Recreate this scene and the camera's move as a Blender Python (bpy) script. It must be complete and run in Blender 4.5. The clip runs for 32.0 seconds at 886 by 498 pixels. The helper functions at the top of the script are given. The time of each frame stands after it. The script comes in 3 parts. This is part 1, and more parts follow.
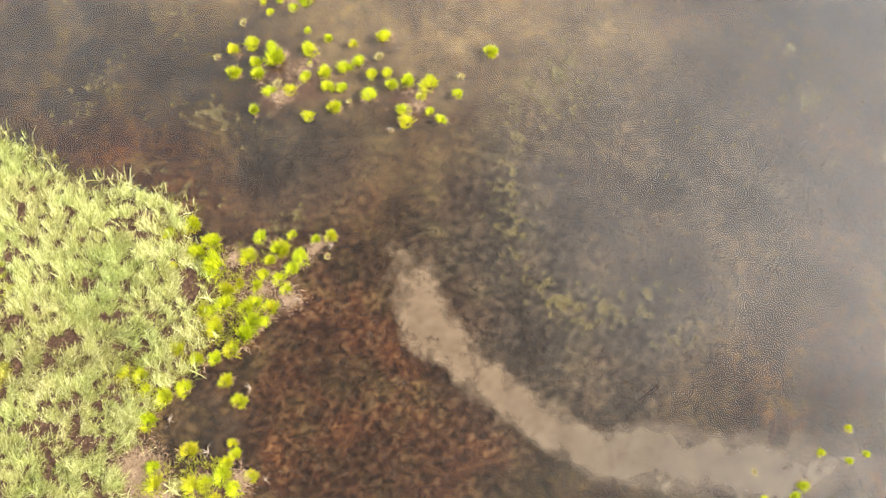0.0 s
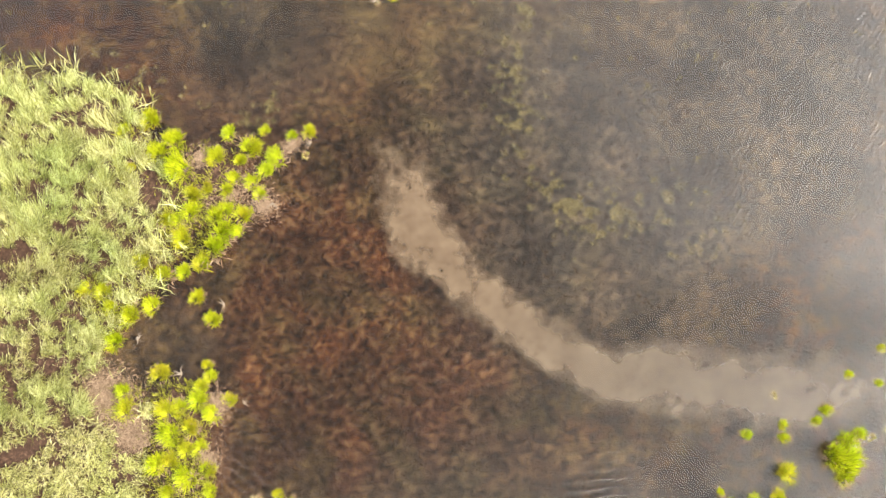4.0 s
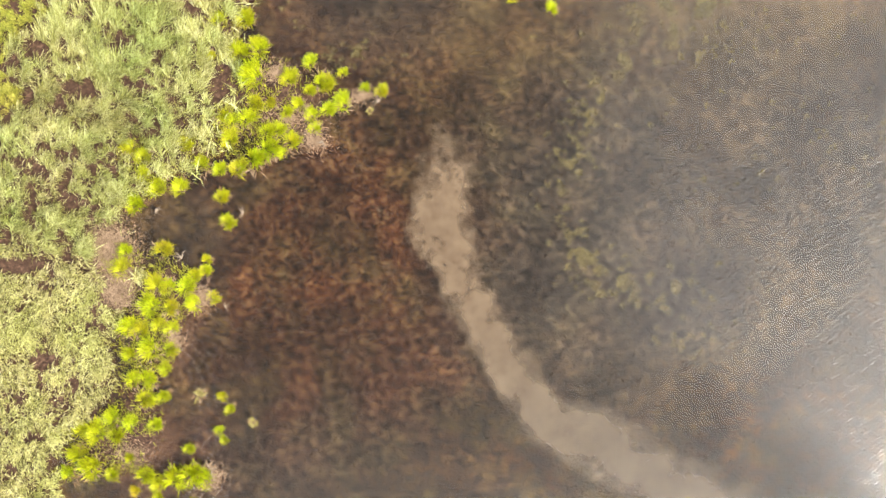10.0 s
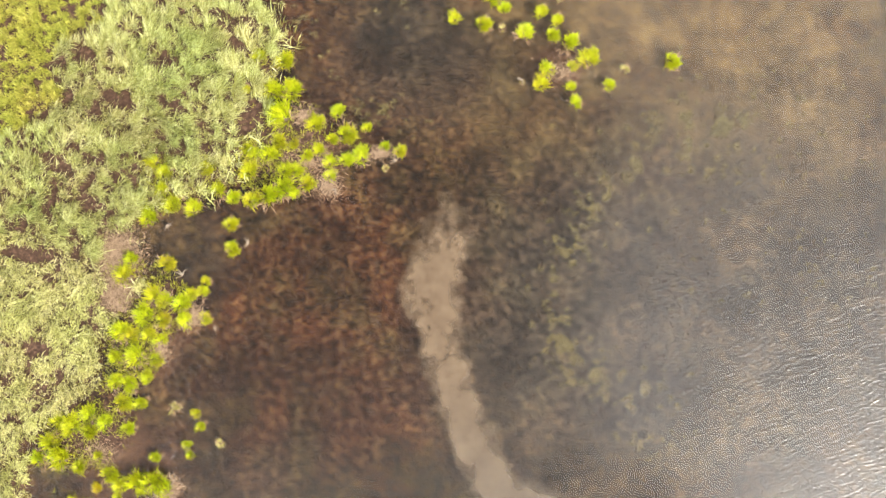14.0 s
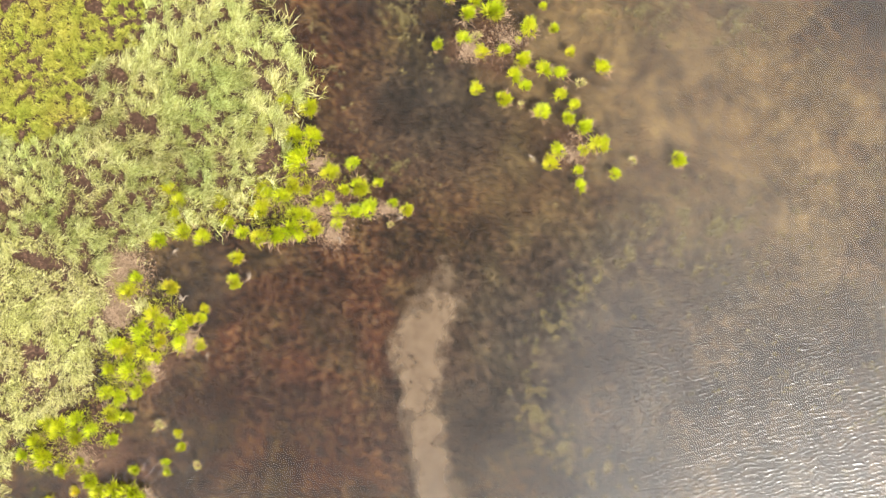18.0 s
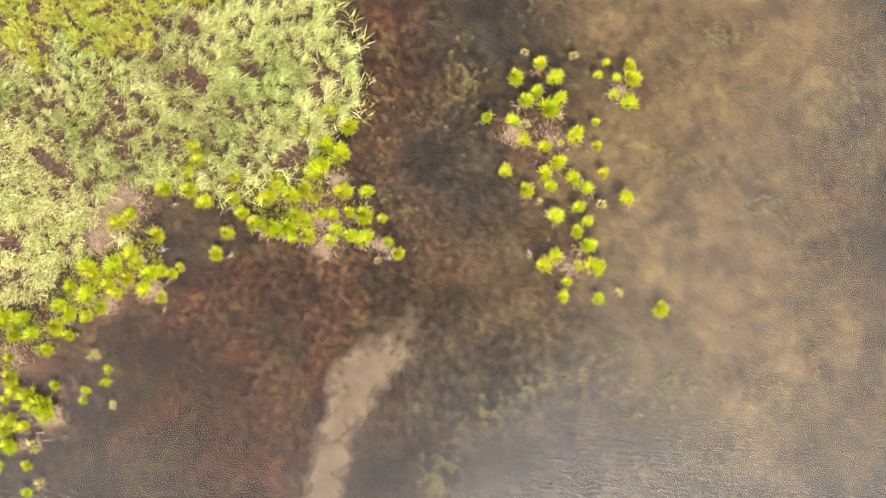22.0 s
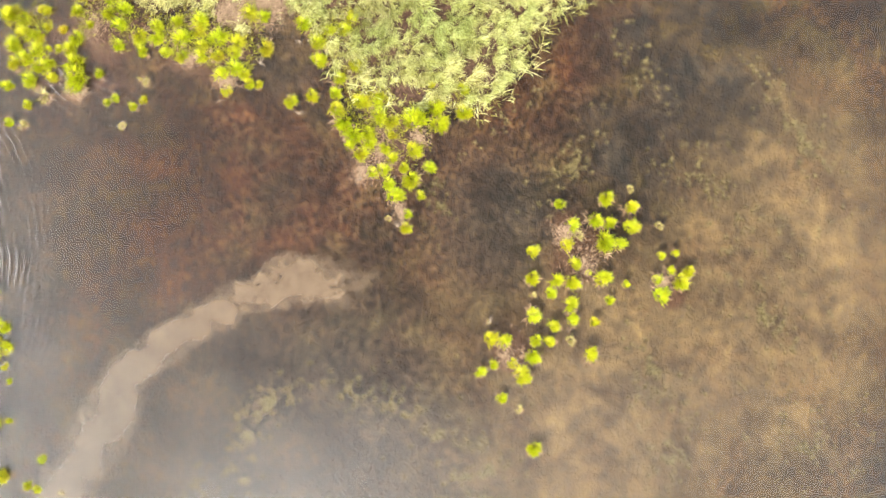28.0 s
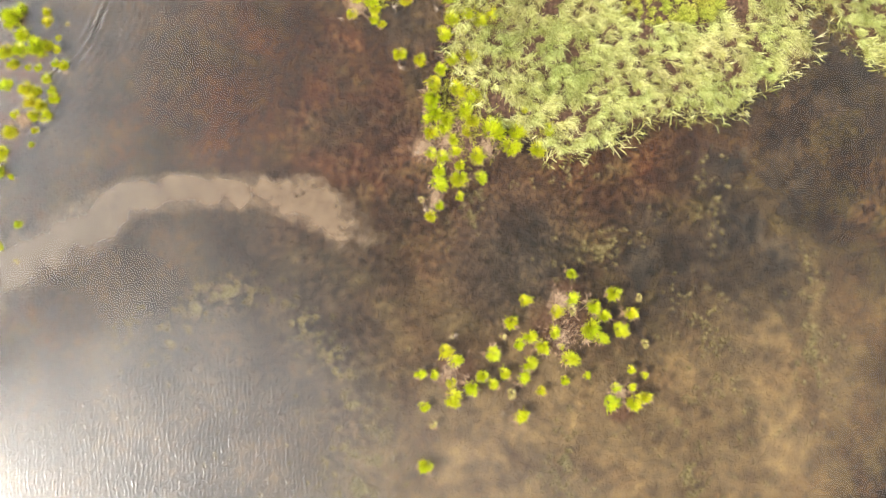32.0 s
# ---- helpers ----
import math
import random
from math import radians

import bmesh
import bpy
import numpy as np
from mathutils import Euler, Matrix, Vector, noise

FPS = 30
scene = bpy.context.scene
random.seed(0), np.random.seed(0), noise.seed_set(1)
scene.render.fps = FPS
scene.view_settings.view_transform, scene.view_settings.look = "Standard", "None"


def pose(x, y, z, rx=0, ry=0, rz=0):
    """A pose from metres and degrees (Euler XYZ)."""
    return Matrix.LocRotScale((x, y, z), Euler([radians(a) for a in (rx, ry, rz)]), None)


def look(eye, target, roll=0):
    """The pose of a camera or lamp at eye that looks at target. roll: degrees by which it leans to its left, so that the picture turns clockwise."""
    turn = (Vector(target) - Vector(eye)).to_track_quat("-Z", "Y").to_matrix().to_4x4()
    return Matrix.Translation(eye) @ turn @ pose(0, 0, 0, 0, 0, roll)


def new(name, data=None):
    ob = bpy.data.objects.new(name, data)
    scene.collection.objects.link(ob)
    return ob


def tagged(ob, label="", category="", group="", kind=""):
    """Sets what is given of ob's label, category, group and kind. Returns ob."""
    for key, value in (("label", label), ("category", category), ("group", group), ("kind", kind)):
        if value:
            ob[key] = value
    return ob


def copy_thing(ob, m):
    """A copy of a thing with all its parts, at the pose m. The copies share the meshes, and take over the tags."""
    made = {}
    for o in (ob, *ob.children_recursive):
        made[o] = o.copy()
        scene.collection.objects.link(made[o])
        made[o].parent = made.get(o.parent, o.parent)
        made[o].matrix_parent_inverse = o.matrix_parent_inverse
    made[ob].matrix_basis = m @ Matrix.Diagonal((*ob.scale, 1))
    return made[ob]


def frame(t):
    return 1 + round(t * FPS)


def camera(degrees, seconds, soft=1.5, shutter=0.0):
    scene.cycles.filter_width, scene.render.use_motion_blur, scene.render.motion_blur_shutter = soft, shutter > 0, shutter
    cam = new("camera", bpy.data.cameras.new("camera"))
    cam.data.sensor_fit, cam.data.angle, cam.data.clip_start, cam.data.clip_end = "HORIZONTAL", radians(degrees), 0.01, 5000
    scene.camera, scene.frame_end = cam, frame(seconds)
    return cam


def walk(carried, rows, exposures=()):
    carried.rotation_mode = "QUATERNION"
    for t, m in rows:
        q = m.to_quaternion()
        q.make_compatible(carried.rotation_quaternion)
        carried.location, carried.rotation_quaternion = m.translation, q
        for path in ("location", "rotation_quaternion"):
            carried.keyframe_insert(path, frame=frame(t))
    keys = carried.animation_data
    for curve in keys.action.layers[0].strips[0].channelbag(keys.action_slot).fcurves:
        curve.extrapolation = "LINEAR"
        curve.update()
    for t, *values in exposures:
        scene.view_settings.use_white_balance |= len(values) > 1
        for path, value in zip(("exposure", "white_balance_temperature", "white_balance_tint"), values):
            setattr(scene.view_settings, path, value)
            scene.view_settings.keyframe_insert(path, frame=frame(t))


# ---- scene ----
# ================= camera and its flight =================
PATH = [
    (0, -2.53, -5.84, 38.33, 19.44, -2.32, -19.57), (0.5, -2.11, -5.16, 37.96, 19.39, -2.19, -19.52),
    (1, -1.73, -4.35, 37.60, 19.26, -2.13, -19.45), (1.5, -1.45, -3.55, 37.19, 19.17, -2.26, -19.40),
    (2, -1.20, -2.67, 36.77, 18.94, -2.47, -19.31), (2.5, -0.89, -2.38, 36.22, 16.90, -2.19, -19.31),
    (3, -0.62, -2.42, 35.46, 13.97, -1.84, -19.39), (3.5, -0.36, -2.27, 34.76, 10.35, -1.68, -19.41),
    (4, -0.42, -2.47, 34.68, 7.94, -1.65, -19.38), (4.5, -0.45, -2.66, 34.84, 6.02, -1.66, -19.37),
    (6.5, -0.45, -1.59, 35.37, 1.37, -2.20, -12.65), (7, -0.34, -1.17, 35.54, 1.27, -2.24, -9.59),
    (7.5, -0.23, -0.82, 35.74, 1.27, -2.27, -6.85), (8, -0.02, -0.46, 35.85, 1.21, -2.12, -4.51),
    (8.5, -0.01, -0.15, 36.01, 1.24, -2.21, -2.22), (9, 0.00, -0.00, 36.21, 1.52, -2.30, 0.02),
    (9.5, 0.19, -0.17, 36.32, 2.24, -2.19, 2.14), (10, 0.47, -0.18, 36.43, 2.70, -1.94, 4.24),
    (10.5, 0.80, -0.00, 36.56, 2.95, -1.57, 6.47), (11, 1.09, 0.25, 36.67, 3.10, -1.21, 8.48),
    (11.5, 1.10, 0.54, 36.96, 3.27, -1.34, 10.36), (12, 1.29, 0.75, 37.13, 3.51, -1.17, 11.20),
    (12.5, 1.34, 1.13, 37.35, 3.57, -1.10, 12.11), (13, 1.15, 1.59, 37.56, 3.42, -1.30, 12.98),
    (13.5, 0.93, 2.18, 37.78, 3.07, -1.53, 13.90), (14, 0.82, 2.66, 38.04, 2.91, -1.66, 14.80),
    (14.5, 0.76, 3.02, 38.30, 2.75, -1.51, 15.78), (16.5, 0.19, 4.71, 39.14, 2.11, -1.78, 19.73),
    (17, -0.07, 5.13, 39.32, 2.03, -1.94, 20.70), (17.5, -0.15, 5.66, 39.56, 1.86, -2.20, 21.73),
    (18, -0.38, 6.14, 39.74, 1.72, -2.24, 22.72), (18.5, -0.61, 6.47, 39.89, 1.75, -2.32, 24.34),
    (19, -0.50, 6.78, 40.03, 1.78, -2.25, 26.52), (19.5, -0.44, 7.01, 40.18, 1.94, -2.28, 29.25),
    (20, -0.39, 7.32, 40.33, 2.03, -2.27, 32.14), (20.5, -0.53, 7.68, 40.46, 1.90, -2.35, 35.10),
    (21, -0.63, 7.90, 40.63, 1.95, -2.57, 38.27), (21.5, -0.68, 8.04, 40.83, 2.13, -2.78, 41.78),
    (22, -0.68, 8.39, 41.06, 2.15, -2.75, 45.39), (22.5, -0.83, 8.90, 41.27, 1.77, -2.66, 49.62),
    (23, -0.99, 9.43, 41.51, 1.32, -2.51, 53.83), (23.5, -1.05, 9.57, 41.71, 1.04, -2.57, 58.11),
    (24, -0.95, 9.42, 41.98, 1.07, -2.76, 62.31), (24.5, -0.80, 9.31, 42.24, 1.10, -2.81, 66.34),
    (25, -0.75, 9.29, 42.45, 0.95, -2.79, 70.21), (25.5, -0.72, 9.42, 42.61, 0.73, -2.58, 73.99),
    (27.5, -1.37, 10.03, 43.23, -0.68, -1.55, 89.52), (28, -1.41, 9.84, 43.39, -0.81, -1.68, 93.36),
    (28.5, -1.20, 9.55, 43.54, -0.67, -1.95, 97.30), (29, -0.85, 9.31, 43.63, -0.42, -2.19, 101.28),
    (29.5, -0.58, 9.02, 43.78, -0.28, -2.50, 105.13), (30, -0.50, 8.96, 43.86, -0.34, -2.50, 108.93),
    (30.5, -0.49, 9.41, 44.06, -0.27, -1.83, 112.92), (31, -0.67, 9.96, 44.25, -0.26, -1.00, 116.90),
    (31.5, -0.91, 10.46, 44.42, -0.27, -0.21, 120.81), (32, -1.22, 10.92, 44.55, -0.29, 0.62, 124.68),
]
cam = camera(60, 32.0, soft=1.5)
walk(cam, [(row[0], pose(*row[1:])) for row in PATH], exposures=[(0, 0.72), (6, 0.64), (14, 0.62), (20, 0.66), (25, 0.78), (28, 0.88), (30, 0.88), (32, 0.72)])

# ================= sky, sun =================
SUN_TURN, SUN_UP = radians(-26), radians(41)      # from +x towards +y, and over the horizon
sun_way = Vector((math.cos(SUN_TURN) * math.cos(SUN_UP), math.sin(SUN_TURN) * math.cos(SUN_UP), math.sin(SUN_UP)))
lamp = bpy.data.lights.new("sun", "SUN")
lamp.energy, lamp.angle, lamp.color = 6.0, radians(0.6), (1.0, 0.95, 0.86)
sun = new("sun", lamp)
sun.matrix_world = look((0, 0, 60), Vector((0, 0, 60)) - sun_way)

world = bpy.data.worlds.new("world")
scene.world = world
world.use_nodes = True
wt = world.node_tree
wt.nodes.clear()
sky = wt.nodes.new("ShaderNodeTexSky")
sky.sky_type, sky.sun_disc = "NISHITA", False
sky.sun_elevation, sky.sun_rotation = SUN_UP, radians(90) - SUN_TURN
sky.dust_density, sky.air_density = 2.5, 1.0
coord = wt.nodes.new("ShaderNodeTexCoord")
cloud = wt.nodes.new("ShaderNodeTexNoise")
cloud.inputs["Scale"].default_value, cloud.inputs["Detail"].default_value = 1.6, 4
ramp = wt.nodes.new("ShaderNodeMapRange")
ramp.inputs["From Min"].default_value, ramp.inputs["From Max"].default_value = 0.4, 0.68
ramp.inputs["To Min"].default_value, ramp.inputs["To Max"].default_value = 0.75, 1.25
# thin bright cloud, and a glare added beside the sun for the water's sheen
glare = wt.nodes.new("ShaderNodeVectorMath")
glare.operation = "DOT_PRODUCT"
GLARE_TURN, GLARE_UP = radians(-58), radians(45)
glare.inputs[1].default_value = (math.cos(GLARE_TURN) * math.cos(GLARE_UP), math.sin(GLARE_TURN) * math.cos(GLARE_UP), math.sin(GLARE_UP))


def wmath(what, a, b):
    node = wt.nodes.new("ShaderNodeMath")
    node.operation = what
    for socket, value in zip(node.inputs, (a, b)):
        if isinstance(value, (int, float)):
            socket.default_value = value
        else:
            wt.links.new(value, socket)
    return node.outputs[0]


glare_lobe = wmath("POWER", wmath("MAXIMUM", glare.outputs["Value"], 0.0), 8.5)
split = wt.nodes.new("ShaderNodeSeparateXYZ")
wt.links.new(coord.outputs["Generated"], split.inputs[0])
haze = wmath("MULTIPLY", wmath("SUBTRACT", 1.0, wmath("MAXIMUM", split.outputs["Z"], 0.0)), 1.1)
veil = wmath("MULTIPLY", wmath("ADD", wmath("ADD", wmath("MULTIPLY", glare_lobe, 0.95), wmath("MINIMUM", haze, 0.2)), 0.015), ramp.outputs["Result"])
mixer = wt.nodes.new("ShaderNodeMix")
mixer.data_type = "RGBA"
mixer.inputs["B"].default_value = (120, 121, 124, 1)
back = wt.nodes.new("ShaderNodeBackground")
back.inputs["Strength"].default_value = 0.04
wout = wt.nodes.new("ShaderNodeOutputWorld")
wt.links.new(coord.outputs["Generated"], glare.inputs[0])
wt.links.new(coord.outputs["Generated"], cloud.inputs["Vector"])
wt.links.new(cloud.outputs["Fac"], ramp.inputs["Value"])
wt.links.new(wmath("MINIMUM", veil, 1.0), mixer.inputs["Factor"])
wt.links.new(sky.outputs["Color"], mixer.inputs["A"])
wt.links.new(mixer.outputs["Result"], back.inputs["Color"])
wt.links.new(back.outputs["Background"], wout.inputs["Surface"])


# ================= materials =================
class Nodes:
    """A material's node tree, with short calls to add nodes to it."""

    def __init__(self, name):
        self.mat = bpy.data.materials.new(name)
        self.mat.use_nodes = True
        self.tree = self.mat.node_tree
        self.tree.nodes.clear()
        self.out = self.tree.nodes.new("ShaderNodeOutputMaterial")

    def put(self, value, socket):
        if hasattr(value, "is_linked"):
            self.tree.links.new(value, socket)
        else:
            socket.default_value = value

    def add(self, kind, result=0, **given):
        node = self.tree.nodes.new("ShaderNode" + kind)
        for key, value in given.items():
            self.put(value, node.inputs[key.replace("_", " ")])
        return node.outputs[result]

    def math(self, what, *values):
        node = self.tree.nodes.new("ShaderNodeMath")
        node.operation = what
        for n, value in enumerate(values):
            self.put(value, node.inputs[n])
        return node.outputs[0]

    def mix(self, factor, a, b, blend="MIX"):
        node = self.tree.nodes.new("ShaderNodeMix")
        node.data_type, node.blend_type = "RGBA", blend
        for value, n in ((factor, 0), (a, 6), (b, 7)):
            self.put(value, node.inputs[n])
        return node.outputs[2]

    def spread(self, value, lo, hi, to_lo=0.0, to_hi=1.0):
        return self.add("MapRange", Value=value, From_Min=lo, From_Max=hi, To_Min=to_lo, To_Max=to_hi)

    def noise(self, scale, detail=4.0, rough=0.55, vector=None, warp=0.0):
        node = self.tree.nodes.new("ShaderNodeTexNoise")
        node.inputs["Scale"].default_value, node.inputs["Detail"].default_value = scale, detail
        node.inputs["Roughness"].default_value, node.inputs["Distortion"].default_value = rough, warp
        self.tree.links.new(vector or self.place(), node.inputs["Vector"])
        return node.outputs["Fac"]

    def place(self, scale=(1, 1, 1), turn=0.0):
        here = self.add("NewGeometry", "Position")
        node = self.tree.nodes.new("ShaderNodeMapping")
        node.inputs["Rotation"].default_value = (0, 0, turn)
        node.inputs["Scale"].default_value = scale
        self.tree.links.new(here, node.inputs["Vector"])
        return node.outputs["Vector"]

    def steps(self, value, *stops):
        node = self.tree.nodes.new("ShaderNodeValToRGB")
        ramp_ = node.color_ramp
        while len(ramp_.elements) < len(stops):
            ramp_.elements.new(0.5)
        for element, (at, colour) in zip(ramp_.elements, stops):
            element.position, element.color = at, (*colour, 1)
        self.tree.links.new(value, node.inputs["Fac"])
        return node.outputs["Color"]

    def attribute(self, name, result="Fac"):
        node = self.tree.nodes.new("ShaderNodeAttribute")
        node.attribute_name = name
        return node.outputs[result]

    def bump(self, height, strength, distance):
        return self.add("Bump", Height=height, Strength=strength, Distance=distance)

    def done(self, shader):
        self.tree.links.new(shader, self.out.inputs["Surface"])
        return self.mat


def leaf_material(name, dark, mid, light, through_=0.35, rough=0.5, patch=0.9, stops=(0.12, 0.38, 0.76), tint=(1, 1, 1), flush=(1, 1, 1)):
    """Grass blades: a colour for each blade, patches over metres, light that shines through."""
    n = Nodes(name)
    island = n.add("NewGeometry", "Random Per Island")
    body = n.add("ObjectInfo", "Random")
    broad = n.noise(patch, 3)
    blade = n.steps(n.math("ADD", n.math("MULTIPLY", island, 0.62), n.math("MULTIPLY", broad, 0.4)),
                    *zip(stops, (dark, mid, light)))
    colour = n.mix(n.math("MULTIPLY", body, 0.3), blade, (*mid, 1))
    colour = n.mix(n.spread(n.math("ADD", body, n.math("MULTIPLY", n.noise(0.45, 2), 0.5)), 0.8, 1.35), colour, n.mix(1.0, colour, (*tint, 1), "MULTIPLY"))
    colour = n.mix(n.spread(n.noise(0.33, 5, 0.65, warp=0.3), 0.38, 0.72), colour, n.mix(1.0, colour, (*flush, 1), "MULTIPLY"))
    base = n.add("BsdfPrincipled", Base_Color=colour, Roughness=rough, IOR=1.4)
    clear = n.add("BsdfTranslucent", Color=colour)
    return n.done(two(n, through_, base, clear))


def two(n, factor, a, b):
    node = n.tree.nodes.new("ShaderNodeMixShader")
    n.put(factor, node.inputs[0])
    n.tree.links.new(a, node.inputs[1])
    n.tree.links.new(b, node.inputs[2])
    return node.outputs[0]


def ground_material():
    """Peaty pond bed under water and wet mud on the bank. soil: bank, rust and pale silt, by place; slate: dark silt
    greyed for reflected sky.
    """
    n = Nodes("pond_bed_and_mud")
    split = n.add("SeparateColor", "Red", Color=n.attribute("soil", "Color"))
    parts = split.node.outputs
    broad, flecks = n.noise(0.4, 5, 0.6, warp=0.5), n.noise(9, 4, 0.7)
    lumps, tufts = n.noise(2.1, 5, 0.66, n.place((1, 1.25, 1), 0.6), 0.5), n.noise(5.2, 4, 0.62, n.place((1, 1.2, 1), 2.1), 0.3)
    grain = n.math("ADD", n.math("MULTIPLY", lumps, 0.66), n.math("ADD", n.math("MULTIPLY", tufts, 0.26), n.math("MULTIPLY", flecks, 0.08)))
    peat = n.steps(grain, (0.41, (0.0082, 0.0050, 0.0036)), (0.48, (0.0246, 0.0136, 0.0074)), (0.54, (0.0522, 0.0291, 0.0139)), (0.60, (0.0919, 0.0565, 0.0277)))
    rust = n.steps(grain, (0.41, (0.0135, 0.0052, 0.0036)), (0.48, (0.0360, 0.0128, 0.0064)), (0.535, (0.0640, 0.0275, 0.0120)), (0.59, (0.1180, 0.0680, 0.0320)))
    soft_grain = n.math("ADD", n.math("MULTIPLY", n.noise(1.3, 6, 0.62, warp=0.15), 0.84), n.math("MULTIPLY", grain, 0.16))
    tan = n.steps(soft_grain, (0.38, (0.090, 0.068, 0.041)), (0.47, (0.122, 0.090, 0.050)), (0.54, (0.148, 0.108, 0.056)), (0.63, (0.196, 0.146, 0.071)))
    # dark silt with some grey of the mirrored sky mixed into its colour
    slate = n.steps(soft_grain, (0.40, (0.0130, 0.0118, 0.0104)), (0.51, (0.0290, 0.0250, 0.0205)), (0.62, (0.0600, 0.0480, 0.0330)))
    olive = n.steps(grain, (0.41, (0.0127, 0.0100, 0.0054)), (0.5, (0.0408, 0.0306, 0.0127)), (0.60, (0.0903, 0.0694, 0.0281)))
    bed = n.mix(n.spread(broad, 0.46, 0.62), peat, olive)
    bed = n.mix(n.math("MULTIPLY", parts[1], n.spread(broad, 0.62, 0.4, 0.35, 1.0)), bed, rust)
    bed = n.mix(n.math("MULTIPLY", parts[2], n.spread(broad, 0.36, 0.62, 0.42, 0.92)), bed, tan)
    # grey silt that carries the sky's reflected haze in its colour
    sheen_silt = n.steps(grain, (0.40, (0.0225, 0.0202, 0.0184)), (0.5, (0.0430, 0.0378, 0.0330)), (0.61, (0.1060, 0.0905, 0.0720)))
    bed = n.mix(n.math("MULTIPLY", n.attribute("sheen_silt"), 0.9), bed, sheen_silt)
    bed = n.mix(n.math("MULTIPLY", n.attribute("slate"), n.spread(broad, 0.6, 0.42, 0.2, 1.0)), bed, slate)
    stain = n.noise(0.3, 4, 0.6, n.place((1, 1, 1), 0.9))
    bed = n.mix(n.spread(parts[2], 0.1, 0.7, 1.0, 0.55), bed, n.steps(stain, (0.36, (0.4, 0.38, 0.40)), (0.5, (0.74, 0.73, 0.76)), (0.64, (1.2, 1.15, 1.08))), "MULTIPLY")
    # dark spots paint the small shadows between lumps of the bed
    pit_shade = n.noise(3.4, 3, 0.6, n.place((1.2, 1, 1), 1.3), 0.6)
    bed = n.mix(n.math("MULTIPLY", n.spread(pit_shade, 0.43, 0.33), n.spread(parts[2], 0.0, 0.7, 0.65, 0.08)), bed, n.mix(1.0, bed, (0.36, 0.34, 0.36, 1), "MULTIPLY"))
    mud = n.steps(n.math("ADD", n.math("MULTIPLY", flecks, 0.5), n.math("MULTIPLY", tufts, 0.5)), (0.36, (0.0160, 0.0075, 0.0045)), (0.5, (0.0480, 0.0240, 0.0140)), (0.64, (0.1300, 0.0760, 0.0460)))
    colour = n.mix(parts[0], bed, mud)
    relief = n.bump(grain, 0.8, 0.25)
    skin = n.add("BsdfPrincipled", Base_Color=colour, Roughness=n.spread(flecks, 0.3, 0.7, 0.6, 0.9), Normal=relief, Specular_IOR_Level=0.2)
    return n.done(skin)


def water_material():
    """Clear brownish pond water: a mirror that strengthens with the angle, over what lies below. wind: where it ripples."""
    n = Nodes("pond_water")
    wind = n.attribute("wind")
    turned = n.place((1, 1, 1), radians(-38))
    axes = n.add("SeparateXYZ", "Y", Vector=turned)
    sway = n.noise(0.55, 3, 0.55, n.place((0.8, 1.4, 1), radians(-38)))
    train = n.math("SINE", n.math("ADD", n.math("MULTIPLY", axes, 25.0), n.math("MULTIPLY", sway, 24.0)))
    train = n.math("MULTIPLY", n.math("POWER", n.math("ADD", n.math("MULTIPLY", train, 0.5), 0.5), 1.7), 2.0)
    crest = n.noise(1.0, 1, 0.5, n.place((2.2, 4.2, 1), radians(-38)), 0.3)
    chop = n.noise(1.0, 1, 0.45, n.place((2.4, 8.0, 1), radians(-38)), 0.4)
    gust = n.noise(0.22, 3, 0.6, n.place((1, 1.5, 1), radians(-38)))
    tiny = n.math("SINE", n.math("ADD", n.math("MULTIPLY", axes, 37.0), n.math("MULTIPLY", sway, 24.0)))
    train = n.math("ADD", n.math("MULTIPLY", n.math("MULTIPLY", train, 0.0026), n.spread(wind, 0.55, 1.1, 0.12, 1.0)),
                   n.math("MULTIPLY", n.math("MULTIPLY", tiny, 0.0033), n.spread(wind, 0.55, 1.1, 1.0, 0.1)))
    waves = n.math("MULTIPLY", train, n.spread(crest, 0.4, 0.62, 0.15, 1.15))
    waves = n.math("ADD", waves, n.math("MULTIPLY", chop, n.spread(wind, 0.4, 1.2, 0.003, 0.0056)))
    fleck = n.noise(5.5, 0.5, 0.5, n.place((1, 1.9, 1), radians(-38)), 0.3)
    waves = n.math("ADD", waves, n.math("MULTIPLY", fleck, n.spread(wind, 0.6, 1.3, 0.0, 0.006)))
    waves = n.math("MULTIPLY", waves, n.math("MULTIPLY", wind, n.spread(gust, 0.35, 0.62, 0.6, 1.0)))
    for centre, thick, height, name in (((1.5, -26.0, 0.0), 15.5, 0.009, "ring"), ((-12.5, -7.0, 0.0), 15.0, 0.012, "ring_small")):
        far = n.tree.nodes.new("ShaderNodeVectorMath")
        far.operation = "DISTANCE"
        n.tree.links.new(n.place(), far.inputs[0])
        far.inputs[1].default_value = centre
        ring = n.math("SINE", n.math("ADD", n.math("MULTIPLY", far.outputs["Value"], thick), n.math("MULTIPLY", n.noise(0.4, 4), 13.0)))
        ring = n.math("MULTIPLY", n.math("POWER", n.math("ADD", n.math("MULTIPLY", ring, 0.5), 0.5), 1.8), 2.0)
        waves = n.math("ADD", waves, n.math("MULTIPLY", n.math("MULTIPLY", ring, n.math("MULTIPLY", n.attribute(name), n.spread(n.noise(0.6, 3), 0.36, 0.6, 0.15, 1.2))), height))
    normal = n.bump(waves, 1.0, 1.0)
    soft_ = n.add("BsdfGlossy", Color=(1, 1, 1, 1), Roughness=n.spread(wind, 0.25, 1.0, 0.21, 0.38), Normal=normal)
    crisp = n.add("BsdfGlossy", Color=(1, 1, 1, 1), Roughness=0.13, Normal=normal)
    gloss = two(n, n.spread(wind, 0.6, 1.2, 0.0, 0.1), soft_, crisp)
